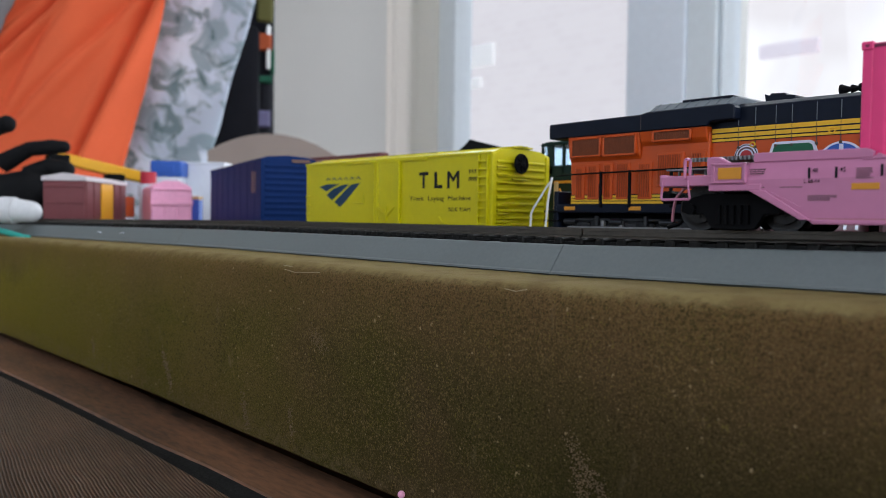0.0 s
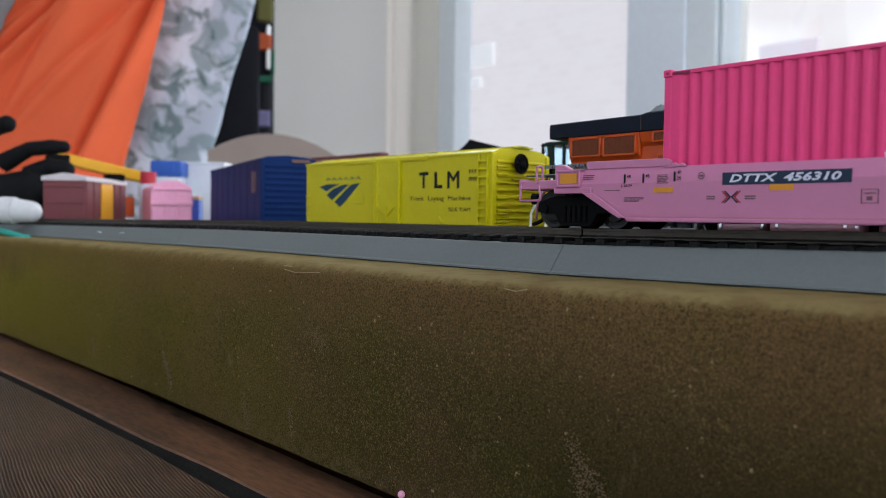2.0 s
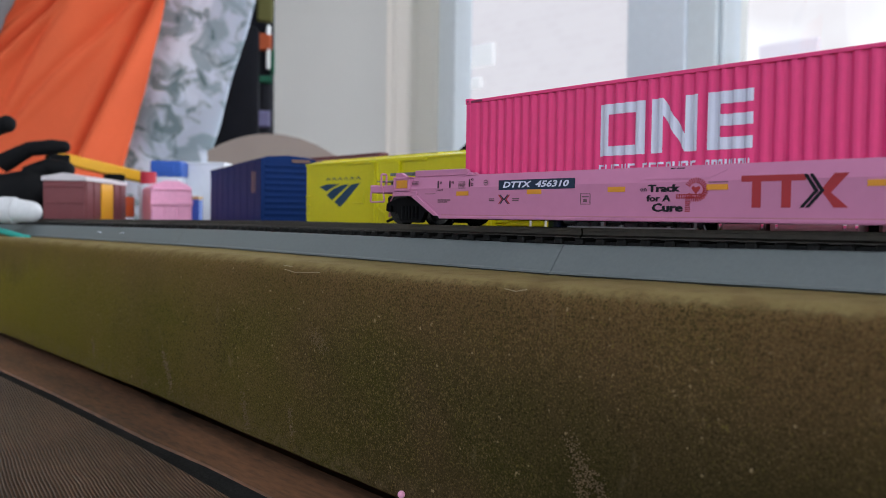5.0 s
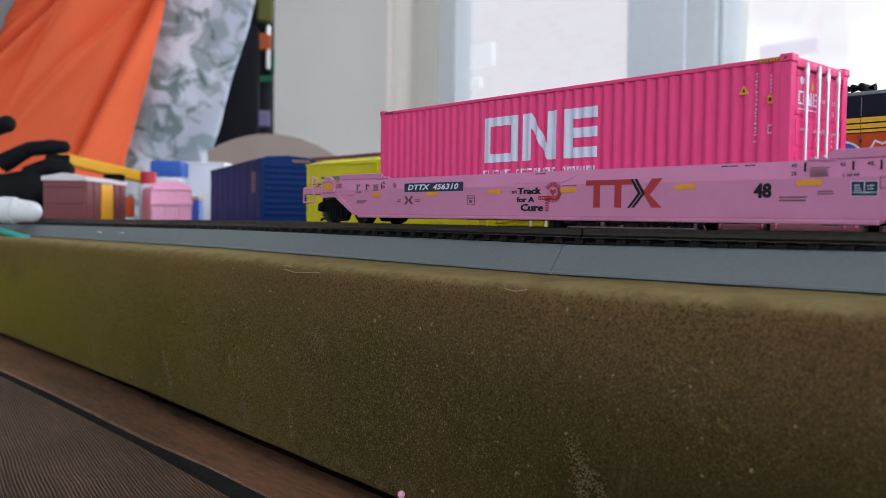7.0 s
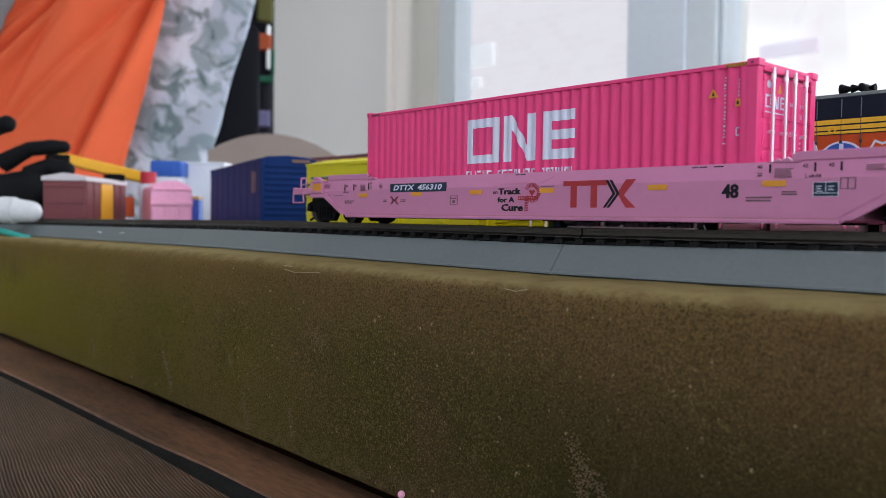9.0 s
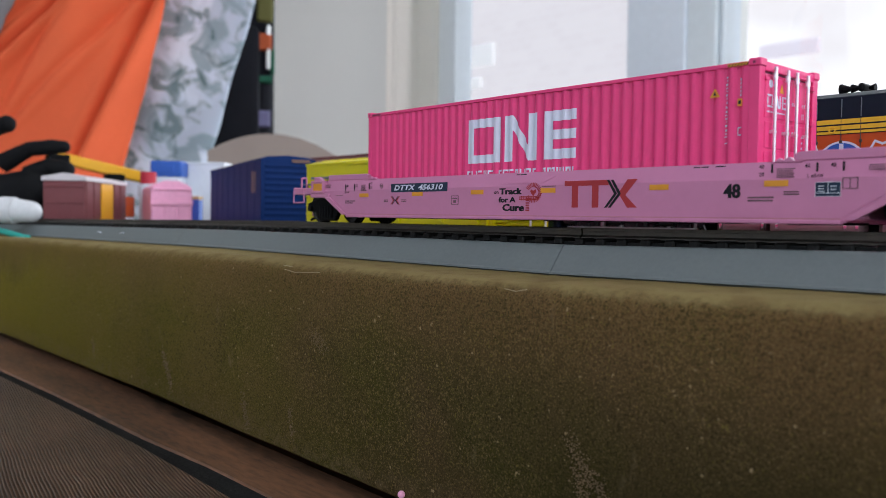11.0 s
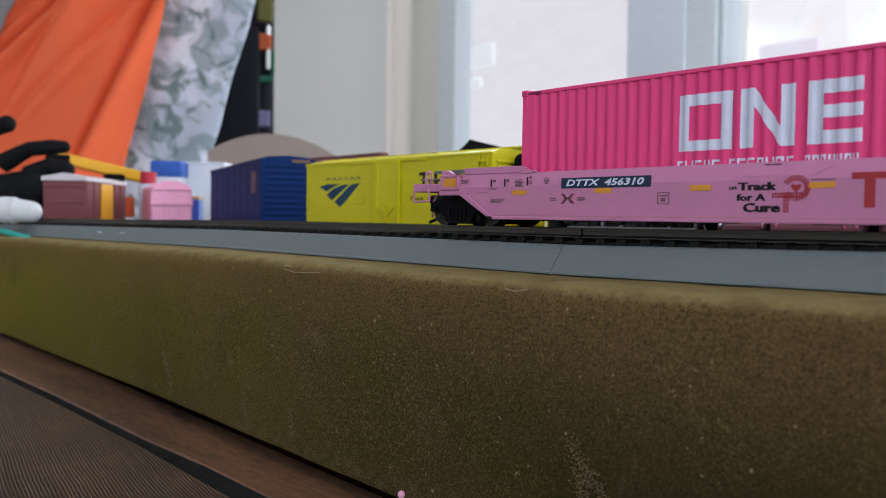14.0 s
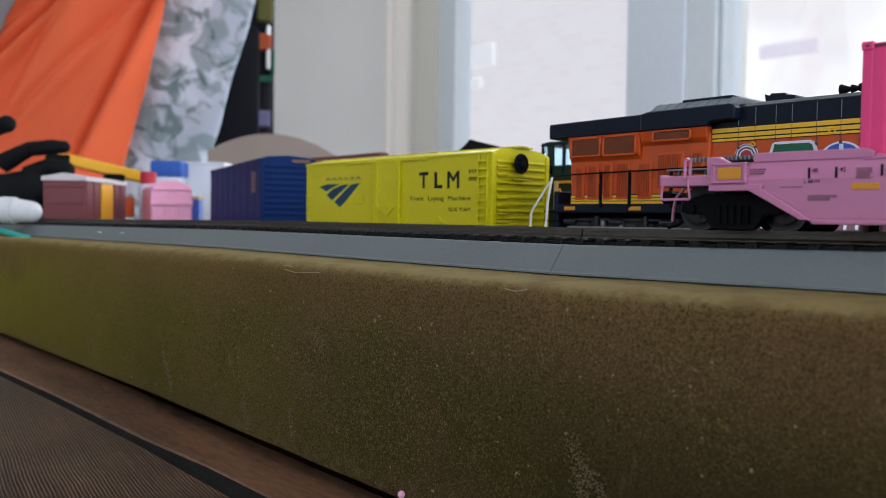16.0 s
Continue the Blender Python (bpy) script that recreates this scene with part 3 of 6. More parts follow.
def flip(bm, mirror_x=None, mirror_y=None):
    for v in bm.verts:
        if mirror_x is not None:
            v.co.x = 2 * mirror_x - v.co.x
        if mirror_y is not None:
            v.co.y = 2 * mirror_y - v.co.y
    return bm


def well_car():
    car = thing("well_car", (0, 0, 0), "pale pink double-stack well car with black lettering", "rail car")
    for far in (False, True):
        my = 14 if far else None
        low = prism([(-29.5, 9.3), (-17.2, 9.0), (-7.4, 2.4), (159.8, 2.4), (169.6, 9.0), (181.9, 9.3), (181.9, 11.3), (-29.5, 11.3)], -3.5, -2.5)
        part("side_panel", flip(low, None, my), PINK, car)
        up = prism([(-3.5, 11.3), (-1.9, 15.0), (-0.9, 15.0), (-2.5, 11.3)], -21.6, 174.0, "x")
        part("top_chord", flip(up, None, my), PINK, car)
        fl = box(-7.0, 159.4, -4.3, -2.6, 2.1, 3.0, 0.2)
        part("bottom_flange", flip(fl, None, my), PINK, car)
        part("flange_seam", flip(box(-6.6, 159.0, -3.56, -3.4, 3.05, 3.3), None, my), DUSTY_PINK, car)
        for mx in (None, XC):
            cap = prism([(-20.6, 15.0), (3.4, 15.0), (3.6, 16.3), (2.2, 16.9), (-20.6, 17.0)], -2.2, -1.0, bevel=0.15)
            part("end_coaming", flip(cap, mx, my), PINK, car)
            kn = prism([(1.6, 15.0), (3.4, 15.0), (4.5, 15.9), (5.6, 15.2), (6.6, 15.7), (7.8, 14.9), (1.6, 14.6)], -2.3, -1.1, bevel=0.1)
            part("lug", flip(kn, mx, my), PINK, car)
            rib = prism([(-20.5, 9.0), (-17.2, 9.0), (-7.4, 2.9), (-9.4, 2.9)], -4.2, -3.4, bevel=0.12)
            part("slope_rib", flip(rib, mx, my), PINK, car)
            pl = prism([(-17.0, 8.6), (-15.8, 8.6), (-7.0, 3.6), (22.0, 3.6), (20.0, 5.4), (-9.4, 5.5)][1:], -3.62, -3.45)
            part("doubler_plate", flip(pl, mx, my), PINK, car)
            fr = None
            for a in ((-29.2, -28.5, 10.9, 14.9), (-22.0, -21.3, 10.9, 14.9), (-29.2, -21.3, 10.6, 11.2), (-29.2, -21.3, 14.4, 15.0)):
                fr = box(a[0], a[1], -4.2, -2.0, a[2], a[3], 0.12, fr)
            part("placard_frame", flip(fr, mx, my), PINK, car)
            part("placard_board", flip(box(-28.9, -21.5, -3.9, -2.2, 10.9, 14.7), mx, my), PINK, car)
            part("placard", flip(box(-27.7, -22.3, -4.05, -3.0, 11.5, 14.0), mx, my), AMBER, car, "amber reflector placard")
            sl = box(-30.0, -18.0, -3.9, -2.4, 9.0, 10.4, 0.15)
            part("end_sill", flip(sl, mx, my), PINK, car)
            # grab irons and stirrup step at the corner
            st = wire([(-42.0, -3.3, 11.6), (-42.3, -3.3, 7.5), (-41.9, -3.3, 7.2), (-35.2, -3.3, 7.3), (-34.9, -3.3, 7.6), (-35.6, -3.3, 11.5)], 0.30)
            part("stirrup_step", flip(st, mx, my), PINK, car, smooth=True)
            gr = wire([(-36.0, -3.7, 12.2), (-36.0, -3.7, 16.0), (-36.0, -3.4, 16.3), (-36.0, -1.9, 16.3), (-36.0, -1.6, 16.0), (-36.0, -1.6, 12.2), (-36.0, -1.9, 11.9), (-36.0, -3.4, 11.9), (-36.0, -3.7, 12.2)], 0.34)
            part("grab_iron", flip(gr, mx, my), PINK, car, smooth=True)
    for mx in (None, XC):
        part("end_beam", flip(box(-43.2, -41.4, -3.0, 31.0, 10.2, 12.9, 0.3), mx), PINK, car)
        part("side_beam", flip(box(-42.6, -28.6, -3.3, -1.9, 10.2, 12.6, 0.25), mx), PINK, car)
        part("side_beam", flip(box(-42.0, -28.0, 29.4, 31.0, 10.3, 12.6, 0.25), mx), PINK, car)
        part("end_deck", flip(box(-30.0, -8.0, -2.0, 30.0, 10.4, 11.6, 0.2), mx), PINK, car)
        part("bulkhead", flip(box(-9.0, -7.8, -2.0, 30.0, 3.0, 11.6, 0.2), mx), PINK, car)
        part("walkway", flip(box(-43.4, -29.0, 0.0, 28.0, 14.0, 14.4, 0.1), mx), STEEL_GREY, car, "grey metal end walkway grating")
        sp = None
        for k in range(4):
            sp = rod((-41 + k * 3.4, 2, 12.6), (-41 + k * 3.4, 2, 14.1), 0.35, sp)
        part("walkway_post", flip(sp, mx), STEEL_GREY, car)
        # chequered upper walkway and its handles
        part("upper_walkway", flip(box(-37.6, -12.0, 2.2, 26.0, 16.4, 16.6), mx), STEEL_GREY, car, "grey grating")
        teeth = None
        for k in range(26):
            teeth = box(-37.6 + k * 1.0, -37.15 + k * 1.0, 1.2, 2.3, 16.0, 16.9, 0, teeth)
        part("grating_edge", flip(teeth, mx), STEEL_GREY, car)
        br = prism([(-32.4, 11.0), (-26.6, 11.0), (-26.6, 15.2), (-29.4, 16.7), (-32.4, 16.7)], -0.8, 0.8, bevel=0.3)
        part("bracket", flip(br, mx), PINK, car)
        # hanging air hose and coupler
        part("brake_lever", flip(wire(LEVER, 0.40), mx), DUSTY_PINK, car, smooth=True)
        part("air_hose", flip(wire(HOSE, 0.55), mx), BLACK, car, smooth=True)
        part("draft_box", flip(box(-41.2, -36, 8.0, 20.0, 6.6, 10.4, 0.8), mx), BLACK, car)
        cp = box(-50, -40, 12.2, 15.8, 7.0, 9.2, 0.5)
        cp = box(-52, -48.5, 11, 17, 6.6, 9.8, 0.7, cp)
        part("coupler", flip(cp, mx), BLACK, car)
        # truck side frames, bolster and springs
        for s in (0, 1):
            fr = prism([(TC + x, z) for x, z in ((-13.2, 4.4), (-12.8, 7.0), (-9.4, 8.0), (-6.2, 8.7), (6.2, 8.7), (9.4, 8.0), (12.8, 7.0), (13.2, 4.4), (11.0, 3.9), (7.2, 3.9), (5.4, 1.1), (4.6, 0.6), (-4.6, 0.6), (-5.4, 1.1), (-7.2, 3.9), (-11.0, 3.9))], 1.3, 3.2, bevel=0.25)
            part("truck_side_frame", flip(fr, mx, 14 if s else None), BLACK, car)
            for k in (TC - 10.2, TC + 10.2):
                jb = rod((k, 0.4, 5.2), (k, 1.8, 5.2), 1.2, None, 12)
                part("axle_box", flip(jb, mx, 14 if s else None), BLACK, car)
            spr = None
            for k in range(5):
                spr = rod((TC - 3.4 + k * 1.7, 1.2, 1.8), (TC - 3.4 + k * 1.7, 1.2, 6.0), 0.7, spr)
            part("spring", flip(spr, mx, 14 if s else None), BLACK, car)
        part("bolster", flip(box(TC - 3.5, TC + 3.5, 3, 25, 4.0, 9.0, 0.4), mx), BLACK, car)
    part("well_floor", box(-4, 156, -2, 30, 2.5, 3.1), PINK, car)
    for x in (8, 45, 82, 119, 148):
        part("cross_bearer", box(x, x + 3.5, -2.6, 30.6, 1.9, 2.5, 0.1), BLACK, car)
    lettering(car)
    return car


STEEL_GREY = mat("grey_etched_metal", (0.22, 0.22, 0.23), 0.45, 0.5, vary=0.25)
DUSTY_PINK = mat("dusty_pink_plastic", (0.42, 0.17, 0.22), 0.5)


def on_chord(name, points, off, material, car, label=""):
    """A thin plate or print that lies on the sloping top chord; points are (x, z)."""
    b = prism(points, -off, 0.02)
    for v in b.verts:
        v.co.y += -3.5 + (v.co.z - 11.3) * 1.6 / 3.7
    return part(name, b, material, car, label)


def lettering(car):
    on_chord("hatch_plate", [(62.6, 13.8), (86.0, 13.8), (82.4, 12.0), (65.0, 12.0)], 0.14, PINK, car)
    for k, (x, w) in enumerate(((71.6, 1.4), (73.3, 2.0), (126.0, 1.6), (127.9, 1.9), (131.4, 2.4))):
        on_chord("small_print", [(x, 14.3), (x + w, 14.3), (x + w, 14.55), (x, 14.55)], 0.03 if x > 90 else 0.05, BLACK_INK, car)
    Y = -3.54
    YR = -3.62
    part("name_panel", box(17.5, 44.6, Y - 0.02, Y + 0.1, 10.3, 13.0), NAVY_INK, car, "black name panel")
    text_mesh("reporting_mark", "DTTX  456310", 19.2, 10.85, 1.75, WHITE_INK, car, Y - 0.08, 23.5, shear=0.25, bold=0.03)
    for x, z in ((0.2, 8.9), (28.2, 9.0), (54.9, 9.2), (81.6, 9.3), (115.4, 9.5), (143.4, 9.8)):
        part("reflector", box(x, x + 5.1, YR - 0.02, Y + 0.1, z, z + 1.25), AMBER, car, "amber reflector strip")
    text_mesh("slogan", "on", 64.3, 9.2, 0.75, BLACK_INK, car, Y - 0.03, 1.8, bold=0.03)
    text_mesh("slogan", "Track", 66.4, 9.0, 1.75, BLACK_INK, car, Y - 0.03, 8.4, bold=0.03)
    text_mesh("slogan", "for A", 66.1, 6.8, 1.55, BLACK_INK, car, Y - 0.03, 6.4, bold=0.03)
    text_mesh("slogan", "Cure", 67.6, 4.4, 1.95, BLACK_INK, car, Y - 0.03, 8.0, bold=0.03)
    for k in (1, 2):
        text_mesh("slogan", "Track", 66.4 + 0.13 * k, 9.0, 1.75, BLACK_INK, car, Y - 0.03 - 0.004 * k, 8.4, bold=0.02)
        text_mesh("slogan", "Cure", 67.6 + 0.13 * k, 4.4 + 0.05 * k, 1.95, BLACK_INK, car, Y - 0.03 - 0.004 * k, 8.0, bold=0.02)
        text_mesh("slogan", "for A", 66.1 + 0.08 * k, 6.8, 1.55, BLACK_INK, car, Y - 0.03 - 0.004 * k, 6.4, bold=0.02)
        text_mesh("length_mark", "48", 134.2 + 0.16 * k, 7.4, 3.1, BLACK_INK, car, Y - 0.03 - 0.004 * k, 3.7, bold=0.02)
    # ribbon drawn as a loop of track
    loop = None
    for i in range(26):
        a = radians(-60 + i * 300 / 25)
        cx, cz = 79.0 + 2.35 * math.sin(a), 9.4 + 2.1 * math.cos(a)
        d = Vector((math.sin(a), 0, math.cos(a)))
        p, q = Vector((cx, Y - 0.02, cz)) - d * 0.6, Vector((cx, Y - 0.02, cz)) + d * 0.6
        loop = rod(p, q, 0.13, loop, 4)
    for i in range(12):
        loop = rod((74.2 + i * 0.62, Y - 0.02, 7.4), (74.2 + i * 0.62, Y - 0.02, 8.5), 0.13, loop, 4)
    for i in range(8):
        loop = rod((76.4, Y - 0.02, 4.6 + i * 0.45), (77.6, Y - 0.02, 4.6 + i * 0.45), 0.13, loop, 4)
    loop = wire([(74, Y - 0.02, 8.3), (80.4, Y - 0.02, 8.4), (81.2, Y - 0.02, 9.4)], 0.1, loop, 4)
    loop = wire([(74, Y - 0.02, 7.6), (80.4, Y - 0.02, 7.6), (82, Y - 0.02, 9.4)], 0.1, loop, 4)
    part("ribbon_emblem", loop, RED_INK, car, "red track-loop ribbon emblem")
    part("emblem_heart", prism([(79.0, 8.4), (80.1, 9.7), (79.8, 10.3), (79.0, 9.9), (78.2, 10.3), (77.9, 9.7)], Y - 0.03, Y + 0.02), RED_INK, car)
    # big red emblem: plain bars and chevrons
    for pts in ([(89.8, 10.9), (89.8, 12.2), (103.6, 12.2), (103.6, 10.9)], [(92.2, 5.4), (92.2, 10.9), (94.2, 10.9), (94.2, 5.4)], [(98.6, 5.4), (98.6, 10.9), (100.6, 10.9), (100.6, 5.4)],
                [(106.6, 8.9), (109.2, 12.2), (112.0, 12.2), (108.6, 8.4)], [(106.6, 8.9), (108.6, 8.4), (112.0, 5.4), (109.2, 5.4)]):
        part("emblem_bar", prism(pts, Y - 0.03, Y + 0.02), RED_INK, car)
    for dx in (0, 1.15):
        part("emblem_chevron", prism([(102.4 + dx, 5.4), (103.2 + dx, 5.4), (106.2 + dx, 8.8), (103.9 + dx, 12.2), (103.1 + dx, 12.2), (105.3 + dx, 8.8)], Y - 0.05, Y + 0.02), BLACK_INK, car)
    text_mesh("length_mark", "48", 134.2, 7.4, 3.1, BLACK_INK, car, Y - 0.03, 3.8, bold=0.03)
    for x, word in ((-8.3, "48"), (-3.0, "45")):
        part("load_mark", box(x, x + 0.45, Y - 0.03, Y + 0.1, 11.2, 13.4), BLACK_INK, car)
        text_mesh("load_number", word, x + 0.9, 12.4, 0.85, BLACK_INK, car, Y - 0.03, bold=0.02)
    text_mesh("stencil", "L 68-04", -9.0, 10.3, 0.75, BLACK_INK, car, Y - 0.03, bold=0.01)
    part("load_mark", box(5.4, 5.85, Y - 0.03, Y + 0.1, 11.4, 13.6), BLACK_INK, car)
    text_mesh("load_number", "40", 6.3, 13.1, 0.8, BLACK_INK, car, Y - 0.03, bold=0.02)
    text_mesh("load_number", "20", 6.3, 11.7, 0.8, BLACK_INK, car, Y - 0.03, bold=0.02)
    for x, word in ((144.8, ""), (154.1, "45"), (159.2, "48")):
        part("load_mark", box(x, x + 0.4, Y - 0.03, Y + 0.1, 12.6, 14.4), BLACK_INK, car)
        if word:
            text_mesh("load_number", word, x - 2.3, 13.4, 0.85, BLACK_INK, car, Y - 0.03, bold=0.02)
    text_mesh("load_number", "40", 142.2, 13.5, 0.85, BLACK_INK, car, Y - 0.03, bold=0.02)
    text_mesh("load_number", "20", 142.2, 11.9, 0.85, BLACK_INK, car, Y - 0.03, bold=0.02)
    text_mesh("stencil", "L 68-04", 152.4, 11.4, 0.75, BLACK_INK, car, Y - 0.03, bold=0.01)
    part("data_panel", box(154.1, 158.9, Y - 0.03, Y + 0.1, 7.7, 10.4), NAVY_INK, car, "navy data panel")
    part("data_panel_text", bars(154.6, 156.0, 8.6, 10.1, 3, Y - 0.05, gap=0.72), CARD, car)
    part("data_panel_text", bars(157.0, 158.2, 8.9, 10.1, 2, Y - 0.05, gap=0.75, seed=4), CARD, car)
    part("data_panel_border", wire([(154.05, Y - 0.04, 7.65), (158.95, Y - 0.04, 7.65), (158.95, Y - 0.04, 10.45), (154.05, Y - 0.04, 10.45), (154.05, Y - 0.04, 7.65)], 0.045, None, 4), CARD, car)
    part("data_panel_border", wire([(156.5, Y - 0.04, 8.3), (156.5, Y - 0.04, 10.45)], 0.06, None, 4), CARD, car)
    part("data_panel_border", wire([(154.05, Y - 0.04, 8.3), (158.95, Y - 0.04, 8.3)], 0.06, None, 4), CARD, car)
    for shape in (((159.2, 162.2, 11.1, 11.3), (159.2, 162.2, 9.0, 9.2), (159.2, 159.4, 9.0, 11.3), (160.6, 160.8, 9.0, 11.3), (162.0, 162.2, 9.0, 11.3)),
                  ((46.4, 49.6, 8.8, 8.95), (46.4, 49.6, 6.2, 6.35), (46.4, 46.6, 6.2, 8.95), (49.4, 49.6, 6.2, 8.95))):
        fr = None
        for a in shape:
            fr = box(a[0], a[1], Y - 0.03, Y + 0.05, a[2], a[3], 0, fr)
        part("stencil_box", fr, GREY_INK, car)
    part("stencil_mark", box(47.4, 48.5, Y - 0.03, Y + 0.05, 6.8, 7.6), GREY_INK, car)
    part("stencil_mark", box(46.9, 49.1, Y - 0.03, Y + 0.05, 8.0, 8.3), GREY_INK, car)
    for i, a in enumerate(((-20.6, -16.6, 12.4, 13.7, 3), (1.0, 4.2, 11.0, 13.2, 6), (-8.2, -2.4, 6.8, 8.0, 4), (146.0, 150.0, 11.6, 13.6, 6), (139.8, 145.7, 6.7, 8.0, 2), (147.6, 151.4, 8.0, 9.0, 2), (13.8, 16.4, 7.2, 8.2, 2), (22.8, 25.4, 7.2, 8.2, 2), (164.0, 168.0, 12.6, 13.8, 3), (82.0, 87.4, 10.9, 11.3, 1), (-14.0, -8.6, 9.5, 9.8, 1), (-20, -17, 9.5, 9.8, 1))):
        part("small_print", bars(a[0], a[1], a[2], a[3], a[4], Y, None, seed=i), GREY_INK, car)
    for dx, m in ((0, RED_INK), (0.62, NAVY_INK)):
        part("emblem_cross", join(prism([(17.3 + dx, 9.0), (17.75 + dx, 9.0), (19.1 + dx, 7.75), (17.75 + dx, 6.4), (17.3 + dx, 6.4), (18.6 + dx, 7.7)], Y - 0.04, Y + 0.02), prism([(22.0 - dx, 9.0), (21.55 - dx, 9.0), (20.2 - dx, 7.75), (21.55 - dx, 6.4), (22.0 - dx, 6.4), (20.7 - dx, 7.7)], Y - 0.04, Y + 0.02)), m, car)
    ring = wire([(12.4 + 0.75 * math.sin(a * 0.3927), Y - 0.01, 12.5 + 0.75 * math.cos(a * 0.3927)) for a in range(17)], 0.1, None, 4)
    ring = box(11.9, 12.9, Y - 0.03, Y + 0.05, 12.3, 12.7, 0, ring)
    part("round_mark", ring, GREY_INK, car)


def wheelset():
    prof = [(-2.2, 0.9), (-2.2, 3.4), (-2.0, 3.5), (-1.6, 3.5), (-1.5, 4.4), (-1.6, 5.2), (0.2, 5.3), (0.5, 6.0), (1.0, 6.0), (1.2, 5.0), (1.2, 0.9)]
    bm = lathe([(y - 7.4, r) for y, r in prof], 0)
    bm = lathe([(-y + 7.4, r) for y, r in prof], 0, bm=bm)
    bm = rod((0, -11, 0), (0, 11, 0), 0.9, bm, 10)
    for s in (-1, 1):
        for k in range(4):
            a = k * math.pi / 2
            bm = box(1.9 * math.cos(a) - 0.35, 1.9 * math.cos(a) + 0.35, s * 9.65 - 0.2, s * 9.65 + 0.2, 1.9 * math.sin(a) - 0.35, 1.9 * math.sin(a) + 0.35, 0, bm)
    return bm


# ---------------------------------------------------------------- the container it carries
CORR, CORR_AT, CORR_END = 3.156, 3.59, 136.2
CORR_STEPS = (0, 0.12, 0.2, 0.28, 0.36, 0.44, 0.52, 0.62, 0.70, 0.78, 0.86, 0.94)


def ease(u):
    return u * u * (3 - 2 * u)


def corr(x):
    """Depth of the corrugated side at x: soft pressed waves."""
    if x < CORR_AT or x > CORR_END:
        return 0.12
    u = ((x - CORR_AT) % CORR) / CORR
    if u < 0.2:
        s = 0
    elif u < 0.52:
        s = ease((u - 0.2) / 0.32)
    elif u < 0.70:
        s = 1
    else:
        s = 1 - ease((u - 0.70) / 0.30)
    return 0.12 + 0.58 * s


def breaks(x0, x1):
    xs = {x0, x1}
    k = 0
    while CORR_AT + k * CORR < CORR_END:
        for u in CORR_STEPS:
            x = CORR_AT + (k + u) * CORR
            if x0 < x < x1:
                xs.add(x)
        k += 1
    return sorted(xs)


def on_side(x0, x1, lo, hi, lift_off=0.06, bm=None):
    """A printed patch that follows the corrugations; lo and hi give z along x."""
    b = bmesh.new()
    prev = None
    for x in breaks(x0, x1):
        y = corr(x) - lift_off
        pair = (b.verts.new((x, y, lo(x))), b.verts.new((x, y, hi(x))))
        if prev:
            b.faces.new((prev[0], pair[0], pair[1], prev[1]))
        prev = pair
    return join(bm, b)


def bar_on_side(x0, x1, z0, z1, bm=None):
    return on_side(x0, x1, lambda x: z0, lambda x: z1, 0.06, bm)


ZB, ZTOP = 4.2, 37.5


